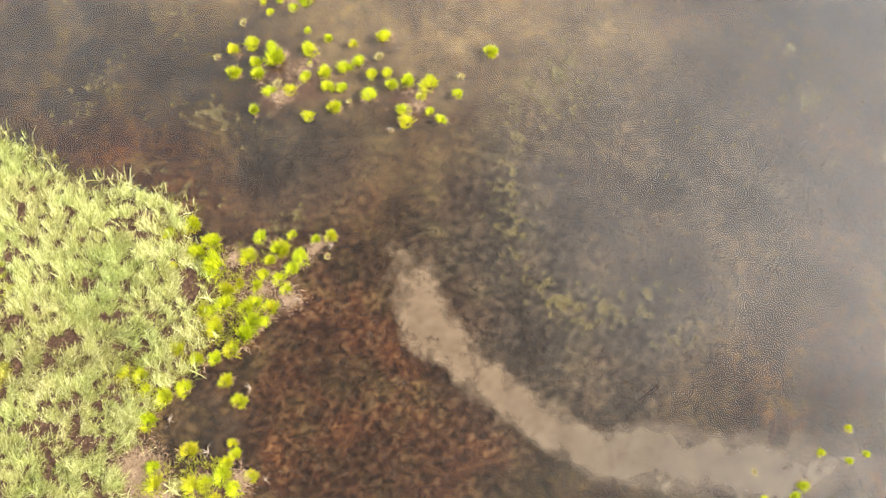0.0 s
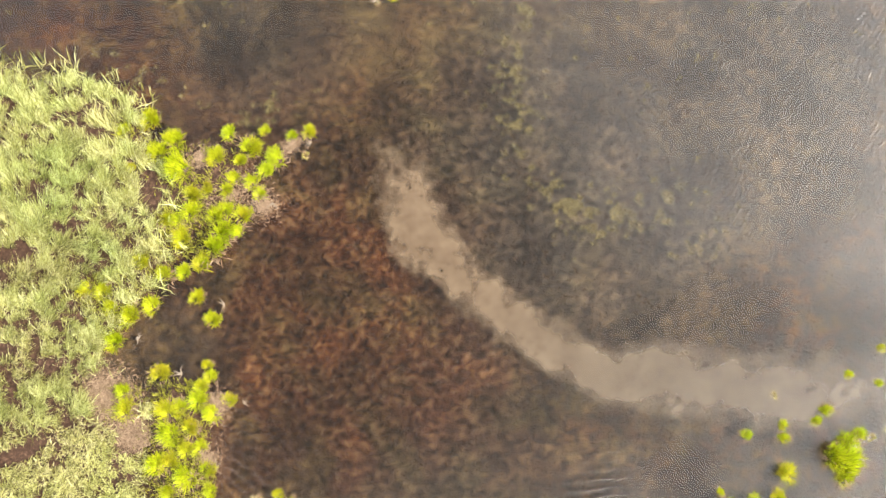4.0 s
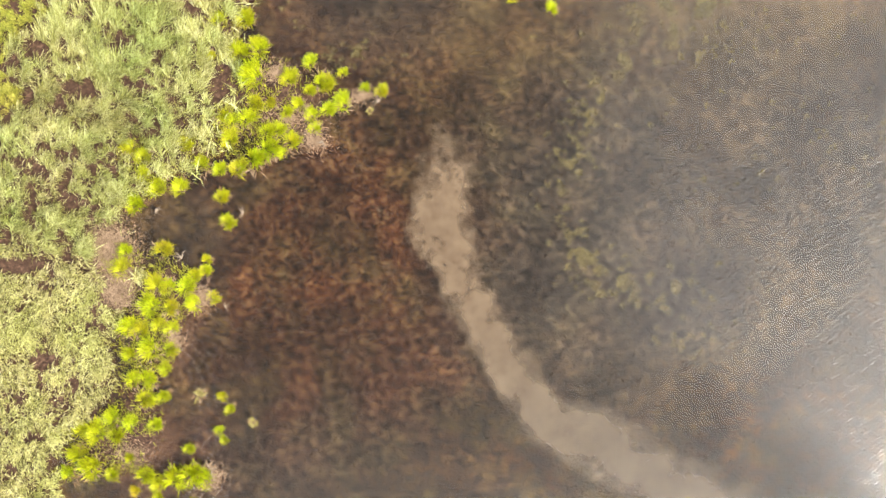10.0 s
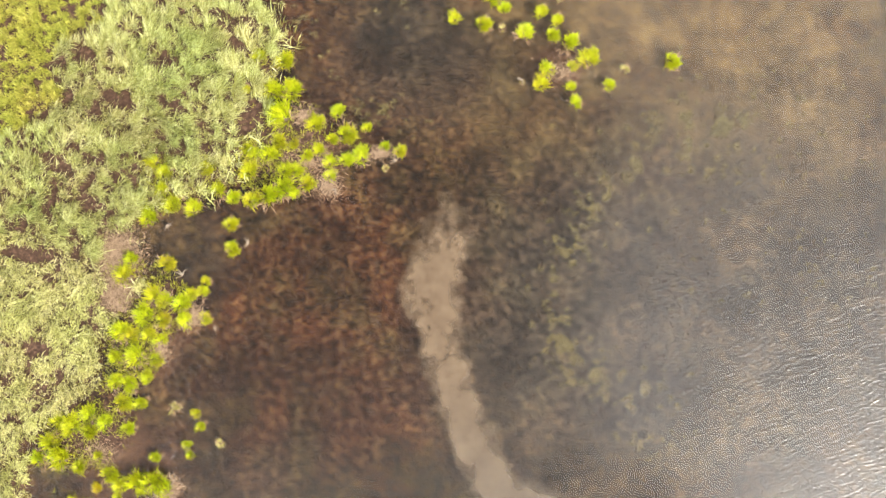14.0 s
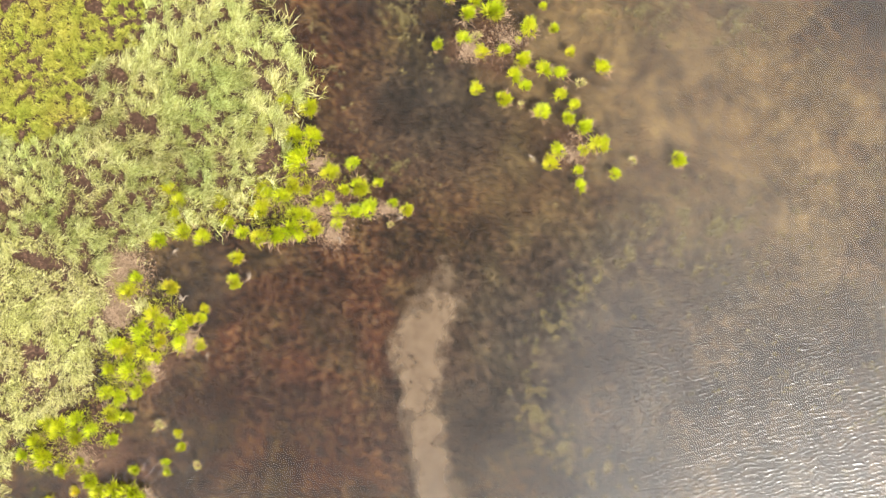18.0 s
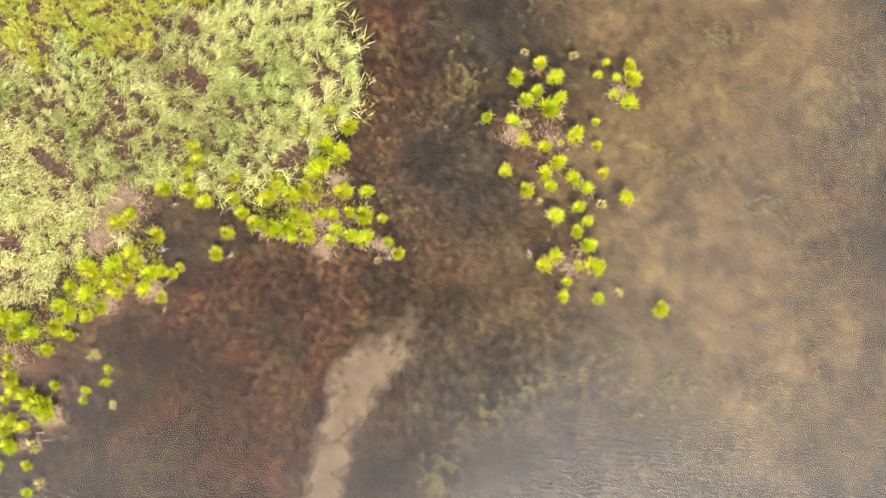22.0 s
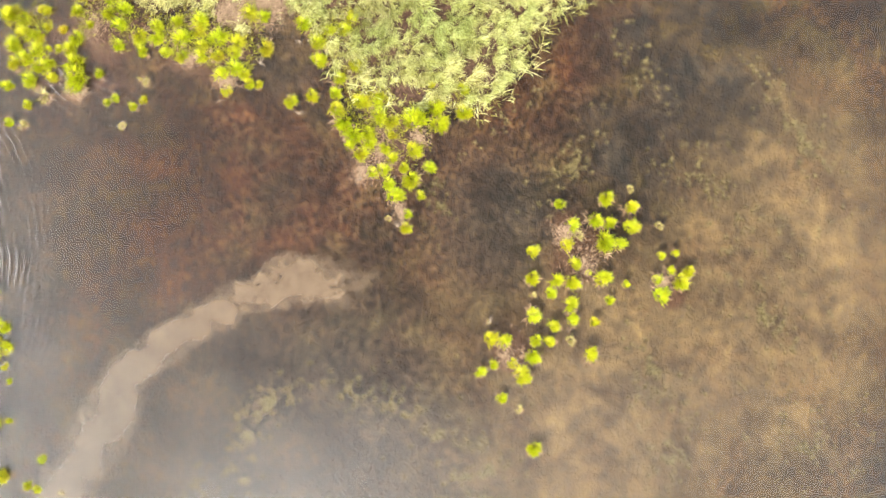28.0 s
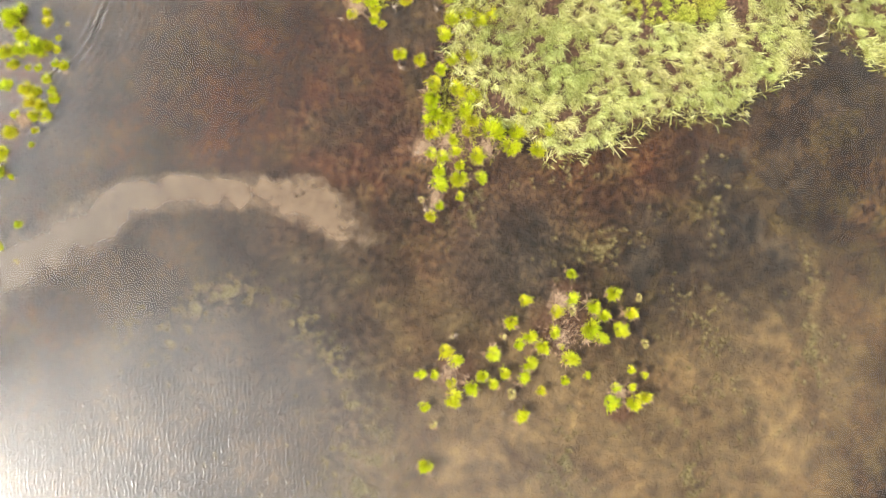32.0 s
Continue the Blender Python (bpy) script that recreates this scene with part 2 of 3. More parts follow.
    below = n.add("BsdfTransparent", Color=(0.94, 0.89, 0.81, 1))
    weight = n.tree.nodes.new("ShaderNodeLayerWeight")
    weight.inputs["Blend"].default_value = 0.5
    n.tree.links.new(normal, weight.inputs["Normal"])
    mirror = n.math("ADD", n.math("MULTIPLY", n.math("POWER", weight.outputs["Facing"], 2.2), 0.8), n.math("ADD", n.math("MULTIPLY", wind, 0.013), 0.0225))
    return n.done(two(n, mirror, below, gloss))


def silt_material():
    n = Nodes("stirred_silt")
    cover = n.attribute("cover")
    billow, wisp = n.noise(0.8, 6, 0.6, warp=0.12), n.noise(2.6, 4, 0.6)
    drift_ = n.math("ADD", n.math("MULTIPLY", n.math("SUBTRACT", billow, 0.5), 1.9), n.math("MULTIPLY", n.math("SUBTRACT", wisp, 0.5), 0.8))
    thick = n.spread(n.math("ADD", cover, drift_), 0.12, 0.95)
    colour = n.steps(n.math("ADD", n.math("MULTIPLY", billow, 0.6), n.math("MULTIPLY", wisp, 0.4)), (0.36, (0.162, 0.122, 0.091)), (0.64, (0.262, 0.208, 0.158)))
    colour = n.mix(n.attribute("age"), colour, n.mix(1.0, colour, (0.93, 1.02, 1.12, 1), "MULTIPLY"))
    body = n.add("BsdfDiffuse", Color=colour, Roughness=1.0)
    clear = n.add("BsdfTransparent", Color=(1, 1, 1, 1))
    return n.done(two(n, n.math("MULTIPLY", thick, 0.76), clear, body))


def weed_material(name, dark, mid, light):
    n = Nodes(name)
    island = n.add("NewGeometry", "Random Per Island")
    colour = n.steps(n.math("ADD", n.math("MULTIPLY", island, 0.4), n.math("MULTIPLY", n.noise(1.6, 4), 0.6)), (0.15, dark), (0.5, mid), (0.9, light))
    return n.done(n.add("BsdfPrincipled", Base_Color=colour, Roughness=0.8))


REED = leaf_material("pale_reed_blades", (0.05, 0.048, 0.012), (0.44, 0.41, 0.11), (1.0, 0.94, 0.53), 0.36, stops=(0.27, 0.47, 0.76), flush=(0.82, 1.0, 0.74))
MEADOW = leaf_material("yellow_green_sedge_blades", (0.12, 0.105, 0.022), (0.37, 0.35, 0.05), (0.62, 0.55, 0.12), 0.4, flush=(0.75, 0.98, 0.6))
STRAW = leaf_material("straw_coloured_grass_blades", (0.09, 0.07, 0.022), (0.50, 0.47, 0.15), (0.96, 0.89, 0.48), 0.38, stops=(0.22, 0.42, 0.74), flush=(0.9, 0.98, 0.75))
SEDGE = leaf_material("bright_sedge_blades", (0.13, 0.15, 0.004), (0.41, 0.45, 0.006), (0.67, 0.65, 0.02), 0.38, tint=(1.1, 0.86, 2.0), flush=(0.8, 0.97, 0.8))
FRINGE = leaf_material("olive_sedge_blades", (0.08, 0.07, 0.012), (0.25, 0.24, 0.018), (0.44, 0.42, 0.05), 0.38, flush=(0.9, 0.98, 0.8))
SEDGE_PALE = leaf_material("yellowing_sedge_blades", (0.2, 0.19, 0.03), (0.38, 0.36, 0.09), (0.55, 0.48, 0.2), 0.35)
DEAD = leaf_material("dead_brown_blades", (0.06, 0.036, 0.021), (0.21, 0.135, 0.08), (0.42, 0.295, 0.19), 0.15, 0.8)
CROWN = weed_material("root_crown_peat", (0.03, 0.02, 0.012), (0.07, 0.045, 0.025), (0.12, 0.08, 0.05))
WEED_BROWN = weed_material("brown_pondweed", (0.022, 0.012, 0.007), (0.046, 0.026, 0.0125), (0.085, 0.054, 0.026))
WEED_GOLD = weed_material("golden_pondweed", (0.06, 0.05, 0.02), (0.125, 0.106, 0.042), (0.22, 0.19, 0.078))
GROUND = ground_material()
WATER = water_material()
SILT = silt_material()


# ================= plan =================
rng = np.random.default_rng(7)


def cloudy(x, y, size, seed=0, octaves=3):
    """Smooth noise over the plan, about 0 to 1, with patches of that many metres."""
    total, weight = np.zeros_like(x, dtype=float), 0.0
    for o in range(octaves):
        u, v = x / size * 2**o + 37.7 * (seed + o), y / size * 2**o - 91.3 * (seed - o)
        i, j = np.floor(u), np.floor(v)
        a, b = u - i, v - j
        a, b = a * a * (3 - 2 * a), b * b * (3 - 2 * b)

        def grain(p, q):
            s = np.sin(p * 127.1 + q * 311.7 + seed * 17.3) * 43758.5453
            return s - np.floor(s)

        total += (grain(i, j) * (1 - a) * (1 - b) + grain(i + 1, j) * a * (1 - b) + grain(i, j + 1) * (1 - a) * b + grain(i + 1, j + 1) * a * b) / 2**o
        weight += 1 / 2**o
    return total / weight


def smooth(lo, hi, v):
    t = np.clip((v - lo) / (hi - lo), 0, 1)
    return t * t * (3 - 2 * t)


# the bank's edge, from south to north; the land lies west of it
BANK = [(-14, -40), (-13.6, -17), (-15.6, -9.5), (-14.0, -7.4), (-13.2, -5.8), (-13.7, -4.2), (-13.3, -2), (-12.4, -0.6), (-13.6, 1),
        (-14.0, 2), (-12.5, 3.0), (-11, 4.2), (-9.7, 5.3), (-9.6, 7), (-8.7, 8.2), (-9.0, 10.5), (-9.2, 13.3), (-11, 14.4),
        (-13.1, 15.6), (-15, 17.0), (-16.6, 19.3), (-19, 20.2), (-22.1, 21.6), (-23.5, 20.3), (-24.8, 18.4), (-26.2, 18.4), (-24.8, 21.6), (-24.2, 23.3), (-24.1, 25.3), (-25, 36),
        (-30, 60), (-200, 60), (-200, -40)]


def from_bank(x, y):
    """Metres from the bank's edge, positive on the land."""
    edge = np.array(BANK, float)
    best, inside = np.full(x.shape, 1e9), np.zeros(x.shape, bool)
    for (ax, ay), (bx, by) in zip(edge, np.roll(edge, -1, 0)):
        dx, dy = bx - ax, by - ay
        t = np.clip(((x - ax) * dx + (y - ay) * dy) / (dx * dx + dy * dy), 0, 1)
        best = np.minimum(best, np.hypot(x - ax - t * dx, y - ay - t * dy))
        inside ^= ((ay > y) != (by > y)) & (x < dx * (y - ay) / (dy if dy else 1e-9) + ax)
    return np.where(inside, best, -best)


def oval(x, y, cx, cy, rx, ry, turn=0.0):
    """1 at the middle of an oval, 0 at its rim and beyond."""
    c, s = math.cos(radians(turn)), math.sin(radians(turn))
    u, v = ((x - cx) * c + (y - cy) * s) / rx, ((y - cy) * c - (x - cx) * s) / ry
    return np.clip(1 - np.sqrt(u * u + v * v), 0, 1)


def shoals(x, y):
    """Mud that reaches the water's surface off the bank: under the point, the islet and the southern sedge."""
    rise = np.zeros_like(x)
    for cx, cy, rx, ry, turn in ((-6.6, 7.6, 4.6, 3.0, 10), (-3.6, 8.6, 2.4, 1.0, 15), (-11.2, -2.6, 2.6, 4.2, 0), (-12, -8.5, 3.2, 3.5, 0),
                                 (-10.5, -12, 4.0, 2.6, 0), (-1.2, 18.6, 3.6, 3.2, 30), (4.6, 15.4, 2.2, 2.0, 0), (0.6, 24.4, 1.9, 1.6, 0),
                                 (10, -14.6, 6.5, 2.2, -8), (4.6, -15.6, 3.6, 3.0, 0), (15.9, -13, 2.0, 2.2, 0)):
        rise = np.maximum(rise, oval(x, y, cx, cy, rx, ry, turn))
    return rise


def bed_height(x, y):
    d = from_bank(x, y) + (cloudy(x, y, 1.4, 3) - 0.5) * 1.0
    deep = -0.16 - 0.3 * smooth(0.5, 5.0, -d)
    low = deep + 0.16 * (cloudy(x, y, 2.5, 5) - 0.5) + 0.1 * (cloudy(x, y, 0.7, 9) - 0.5)
    low += shoals(x, y) ** 0.7 * 0.42 * (0.55 + 0.6 * cloudy(x, y, 1.2, 11))
    low = np.minimum(low, 0.035)
    high = 0.05 + 0.12 * (cloudy(x, y, 1.6, 2) - 0.45)
    return low + (high - low) * smooth(-0.35, 0.45, d)


def link_mesh(name, points, faces, material, smooth_=False):
    mesh = bpy.data.meshes.new(name)
    mesh.from_pydata(points, [], faces)
    mesh.materials.append(material)
    if smooth_:
        mesh.polygons.foreach_set("use_smooth", np.ones(len(mesh.polygons), bool))
    mesh.update()
    return mesh


def lines(lo, hi, step, far):
    """Grid lines: close together from lo to hi, then ever wider out to far."""
    inner = np.arange(lo, hi + step / 2, step)
    out = [step]
    while sum(out) < far:
        out.append(out[-1] * 1.45)
    grow = np.cumsum(out)
    return np.concatenate([lo - grow[::-1], inner, inner[-1] + grow])


def sheet(name, xs, ys, height, material):
    x, y = np.meshgrid(xs, ys)
    z = height(x, y)
    n, m = len(ys), len(xs)
    index = np.arange(n * m).reshape(n, m)
    quads = np.stack([index[:-1, :-1], index[:-1, 1:], index[1:, 1:], index[1:, :-1]], -1).reshape(-1, 4)
    mesh = bpy.data.meshes.new(name)
    mesh.vertices.add(n * m)
    mesh.vertices.foreach_set("co", np.stack([x, y, z], -1).ravel())
    mesh.loops.add(quads.size)
    mesh.loops.foreach_set("vertex_index", quads.ravel())
    mesh.polygons.add(len(quads))
    mesh.polygons.foreach_set("loop_start", np.arange(0, quads.size, 4))
    mesh.polygons.foreach_set("use_smooth", np.ones(len(quads), bool))
    mesh.materials.append(material)
    mesh.update(calc_edges=True)
    return new(name, mesh), x.ravel(), y.ravel()


def note(ob, name, values):
    """A number for each vertex, read by a material."""
    ob.data.attributes.new(name, "FLOAT", "POINT").data.foreach_set("value", np.asarray(values, np.float32))


# sedge tussocks: x, y and radius; a negative radius marks a sparse one
ISLAND = [
    (10.2, 17, 0.48), (7.4, 15, 0.35), (8, 16, -0.29), (5.9, 13.7, 0.35), (5.5, 14.4, 0.29), (4.1, 14.2, 0.45),
    (4.2, 15, 0.41), (5.3, 15.4, 0.32), (6.1, 16.1, 0.51), (4.9, 16.6, 0.51), (4, 16.7, 0.35), (4, 17.5, 0.35),
    (3.9, 18.7, -0.35), (4.6, 19.9, 0.51), (2.8, 20, 0.29), (3.1, 17.7, 0.38), (2.6, 16.4, 0.45), (2.7, 18.7, 0.45),
    (1.8, 18.6, 0.45), (1.3, 17.4, 0.35), (1.4, 16.4, -0.26), (0.5, 16.3, 0.45), (0.5, 17.7, 0.45), (0.6, 18.6, 0.51),
    (0, 19.5, 0.22), (0.3, 20.4, 0.45), (1.5, 20.8, 0.32), (0.5, 21.7, 0.26), (-0.5, 18.7, 0.42), (-1.5, 18.2, 0.42),
    (-1, 16.3, 0.35), (-3.8, 17.6, 0.32),
]
ISLAND_B = [
    (-2.7, 18.4, 0.45), (-2.1, 18.8, -0.32), (-3, 19.7, 0.54), (-2.9, 20.5, 0.45), (-4.3, 20.2, 0.48), (-3.9, 21.7, 0.48),
    (-2.7, 21.8, 0.45), (-1.8, 20.3, 0.61), (-1.7, 21.2, 0.42), (-2.9, 23.4, -0.29), (-1.2, 23.6, 0.29), (-1.4, 24.4, 0.26),
    (-0.4, 24.2, 0.32), (0.2, 23.5, 0.32), (0.2, 24.8, 0.55), (-0.4, 25.2, 0.42), (1.1, 23.8, 0.51), (3.1, 14, -0.19),
    (-4.9, 21.6, -0.26),
]
POINT = [
    (-8.6, 11.9, 0.48), (-9.9, 11.7, 0.32), (-8.8, 10.3, 0.53), (-7.9, 10.6, 0.53), (-7.9, 9.2, 0.63), (-10.1, 9.9, 0.26),
    (-6.3, 9.2, 0.4), (-5.4, 10.1, 0.32), (-3.8, 9.7, 0.24), (-4.7, 9.1, 0.48), (-5.3, 8.7, 0.32), (-5.8, 8, 0.37),
    (-3.7, 8.3, 0.42), (-4.4, 7.9, 0.37), (-5.1, 7.6, 0.37), (-4.9, 6.9, 0.32), (-6.3, 7.6, 0.32), (-7.1, 8, 0.26),
    (-7.8, 7.8, 0.37), (-8.1, 7.1, 0.42), (-8.8, 6.9, 0.32), (-7.1, 6.6, 0.42), (-6.6, 6.7, 0.32), (-5.9, 6.2, 0.37),
    (-7, 5.8, 0.53), (-6.4, 5.6, 0.37), (-7.6, 5.2, 0.58), (-8.3, 4.7, 0.42), (-8.8, 6.1, 0.42), (-9.2, 7.1, 0.37),
    (-1.9, 9, 0.35), (-2.7, 9, 0.29),
]
POINT_B = [
    (-2.4, 8, -0.19), (-9.2, 4.6, 0.34), (-10.1, 4.8, 0.47), (-11, 5.6, 0.37), (-11, 3.6, 0.47), (-12, 3.5, 0.47),
    (-13, 2.7, 0.52), (-12.8, 4.9, 0.42), (-13.5, 5.3, 0.37), (-9, 3.3, 0.37), (-8.6, 2.1, 0.34), (-12.7, 4.1, 0.37),
]
SHORE = [
    (-13.3, -0.4, 0.42), (-13.2, 0.4, 0.39), (-11.5, 0.6, 0.44), (-11.7, -1, 0.52), (-11.1, -1.1, 0.44), (-10.3, -1, 0.47),
    (-10, -0.5, 0.37), (-9.5, -0.3, 0.34), (-9.5, 0.3, 0.26), (-9.9, -1.8, 0.42), (-9, -1.5, 0.29), (-11.8, -2, 0.52),
    (-10.9, -2, 0.39), (-12.7, -3.1, 0.47), (-12.2, -3.2, 0.42), (-11.4, -2.9, 0.42), (-10.8, -3, 0.37), (-12.6, -4.4, 0.47),
    (-11.7, -4, 0.47), (-10.8, -4, 0.36), (-10.9, -4.9, 0.34), (-11.7, -5.4, 0.47), (-12.3, -5.5, 0.36), (-10.9, -6.2, 0.36),
    (-11.7, -6.4, 0.47), (-11.1, -7.5, 0.39), (-13.1, -7.3, 0.41), (-12.3, -7.5, 0.42), (-13.7, -8, 0.52), (-12.8, -8.1, 0.41),
    (-14.4, -8, 0.41), (-12.1, -9.1, 0.31),
]
SHORE_B = [
    (-9.3, -6, -0.36), (-8.2, -6, 0.26), (-7.8, -6.6, 0.26), (-6.7, -7.1, -0.24), (-8.2, -7.6, 0.23), (-7.9, -8, 0.23),
    (-9.5, -8.5, 0.29), (-9.2, -9.6, 0.62), (-10, -9.9, 0.57), (-8.7, -9.8, 0.47), (-11.4, -9.9, 0.47), (-10.7, -10.2, 0.36),
    (-14.6, -9.1, 0.47), (-13.9, -9.6, 0.57), (-12.8, -9.9, 0.36), (-14.9, -10, 0.41),
]
EAST = [
    (12.1, -10.6, 0.29), (13.9, -10.8, 0.26), (13.7, -11.3, 0.34), (13.2, -12.7, 0.5), (15.8, -13.2, 0.68), (16.4, -12.5, 0.52),
    (15.5, -12.7, 0.58), (16.9, -12.3, 0.37), (15.6, -13.8, 0.42), (16, -10.8, 0.34), (15.4, -11.1, 0.26), (14, -9.4, -0.21),
    (17.6, -9.7, 0.26), (18.7, -10.5, 0.21), (19.5, -9.1, 0.24), (19.7, -10.5, 0.21), (17.9, -15, 0.37), (15.5, -15.1, 0.24),
    (18.3, -12.5, -0.16), (17.5, -12.6, -0.21), (10.1, -12.5, 0.23), (10.2, -13.2, 0.44), (11.4, -13.4, 0.39), (12.5, -13.6, 0.39),
    (11.9, -14.2, 0.52), (12.8, -14.5, 0.42), (13.1, -15.1, 0.42), (13.9, -15.2, 0.26), (9.3, -13.8, 0.47), (10.2, -14.4, 0.47),
    (10.7, -14.7, 0.36), (7.9, -14, 0.44),
]
EAST_B = [
    (7.9, -12.6, 0.23), (6, -12.8, 0.41), (6.4, -13.4, 0.41), (5.7, -13.4, 0.41), (4.9, -13, 0.41), (4.6, -13.4, 0.31),
    (7.1, -12.9, 0.23), (18.9, -14.8, -0.21),
]
SOUTH = [
    (-12.3, -13.4, 0.56), (-10.7, -13.3, 0.5), (-12.3, -12.8, 0.44), (-11.4, -12.6, 0.5), (-11.4, -12, 0.44), (-9.8, -13.2, 0.44),
    (-10, -12.6, 0.44), (-10.5, -12, 0.44), (-9.6, -11.8, 0.5), (-9.9, -11.2, 0.37), (-8.9, -12.3, 0.5), (-9.1, -11.1, 0.37),
    (-8.5, -13.5, 0.31), (-12.7, -11.7, 0.37), (-11.8, -10.6, 0.31), (-11.8, -11.5, 0.31), (-10.7, -10.8, 0.28), (-10.7, -11.4, 0.25),
    (-8, -11.5, -0.47), (-7.5, -12.4, 0.28), (-6.5, -13.4, 0.28), (-6.4, -12.6, -0.37),
]
COVE = [
    (2.4, -17.6, 0.59), (1.7, -17.5, 0.39), (2.9, -16.6, 0.46), (1, -16.2, 0.33), (1.5, -15.8, 0.33), (3.1, -15.5, 0.59),
    (2.6, -15, 0.39), (2.5, -14.5, 0.29), (3.2, -14.1, 0.29), (3, -13.6, 0.33), (4.6, -16.1, 0.39), (4, -14.8, 0.23),
    (4.2, -14, 0.33), (5.4, -14.7, 0.49), (5.2, -14.1, 0.39), (5.9, -14, 0.46), (7, -14.4, 0.26), (1.9, -14.8, 0.2),
    (0.9, -14.8, -0.2), (5.9, -15.7, 0.39), (4.3, -16.9, 0.49), (3.8, -16.3, 0.46), (4.3, -15.3, 0.23),
]

# ================= ground and water =================
ground, gx, gy = sheet("ground", lines(-32, 40, 0.2, 2500), lines(-24, 44, 0.2, 2500), bed_height, GROUND)
tagged(ground, "brown peaty pond bed rising to muddy bank", "ground", kind="structure")
gd = from_bank(gx, gy)
bankness = np.maximum(smooth(-0.5, 0.3, gd), smooth(0.25, 0.5, shoals(gx, gy) * (0.35 + cloudy(gx, gy, 1.2, 11))))
rusty = np.maximum.reduce([oval(gx, gy, -3.5, 0, 10, 9), 0.9 * oval(gx, gy, -9.5, 15.5, 8, 3.5, -35), 0.8 * oval(gx, gy, -13, 19, 8, 3, -40),
                           0.8 * oval(gx, gy, -3.5, 11.5, 6, 4), 0.8 * oval(gx, gy, -8, -8, 7, 6)])
tannish = np.maximum.reduce([oval(gx, gy, 7, 22, 11, 10), oval(gx, gy, 0, 31, 16, 9), 0.7 * oval(gx, gy, 15, 18, 11, 12), 0.3 * oval(gx, gy, 3, 13, 6, 5)])
soil = np.stack([bankness, np.clip(rusty * 2.2, 0, 1), np.clip(tannish * 2, 0, 1), np.ones_like(gx)], -1)
note(ground, "slate", np.clip(1.6 * np.maximum.reduce([oval(gx, gy, -12.5, 24.5, 10, 6.5, 35), 0.9 * oval(gx, gy, -7, 21.5, 6, 4, 35), 0.65 * oval(gx, gy, -4.2, 15.2, 5.5, 5.5, 20), 0.4 * oval(gx, gy, -4.5, 11.5, 6, 3.5), 0.7 * oval(gx, gy, -22, 25, 5, 5), 0.2 * oval(gx, gy, -3, -13, 11, 6), 0.7 * oval(gx, gy, 31, 14, 10, 9), 0.9 * oval(gx, gy, -10.6, 1.4, 3, 3)]), 0, 1))
# ovals where reflected sky is painted into the bed; the cove's is pale silt
note(ground, "sheen_silt", np.clip(1.9 * np.maximum.reduce([oval(gx, gy, 10, 2.5, 10, 12), oval(gx, gy, 18, 6, 12, 13), 0.45 * oval(gx, gy, -3, -11, 10, 6), 0.5 * oval(gx, gy, -2.5, 14, 5, 5), 1.2 * oval(gx, gy, 4, -15.5, 13, 7)]), 0, 1) * (0.55 + 0.6 * cloudy(gx, gy, 2.2, 17)))
ground.data.attributes.new("soil", "FLOAT_COLOR", "POINT").data.foreach_set("color", soil.astype(np.float32).ravel())

water, wx, wy = sheet("water", lines(-32, 40, 0.5, 2500), lines(-24, 44, 0.5, 2500), lambda x, y: np.zeros_like(x), WATER)
tagged(water, "shallow clear brown pond water with wind ripples", "water", kind="structure")
wd = from_bank(wx, wy)
reach = wx - np.interp(wy, [-12, -9.5, -5, -1.5, 12, 20, 32], [28, 25, 15.5, 10, 6.5, 4.0, 6.5])
breeze = 0.5 + 0.8 * smooth(-6, 6, wy) * smooth(2, 13, wx + 0.2 * (wy - 8).clip(0))
note(water, "wind", 0.18 + breeze * smooth(-5, 5, reach + 4 * (cloudy(wx, wy, 5, 91) - 0.5)))
radius = np.hypot(wx - 1.5, wy + 26)
note(water, "ring", smooth(11, 12.5, radius) * (1 - smooth(16.0, 20.5, radius)) * (1 - smooth(6, 11, np.abs(wx - 1))) * smooth(0, 2, -wd) * (1 - smooth(14.5, 16.5, radius) * (1 - smooth(2.0, 4.5, wx))))
near = np.hypot(wx + 12.5, wy + 7)
note(water, "ring_small", smooth(2.6, 3.4, near) * (1 - smooth(5.4, 7.0, near)) * smooth(-10.6, -9.6, wx) * smooth(0, 1, -wd))

# ================= stirred silt left by wading =================
SPINE = [(1.3, 8.9), (1.5, 6.9), (1.6, 4.6), (1.55, 2.5), (2.3, 0.9), (3.1, -0.9), (4.4, -2.7), (5.7, -4.5), (7.2, -6.0), (9.4, -6.8), (11.6, -8.0), (13.8, -9.2), (17.2, -10.4), (23, -11.2)]
WIDTH = [1.0, 1.6, 2.0, 2.3, 1.55, 1.55, 1.5, 1.6, 1.75, 2.1, 2.4, 2.4, 2.5, 3.0]


def along(table, steps):
    """A smooth line through the rows of a table."""
    p = np.array(table, float)
    t = np.linspace(0, len(p) - 1.001, steps)
    k, u = np.floor(t).astype(int), (t % 1.0)[:, None]
    q = np.concatenate([p[:1], p, p[-1:]])
    a, b, c, d = q[k], q[k + 1], q[k + 2], q[k + 3]
    return 0.5 * (2 * b + (c - a) * u + (2 * a - 5 * b + 4 * c - d) * u**2 + (3 * b - a - 3 * c + d) * u**3)


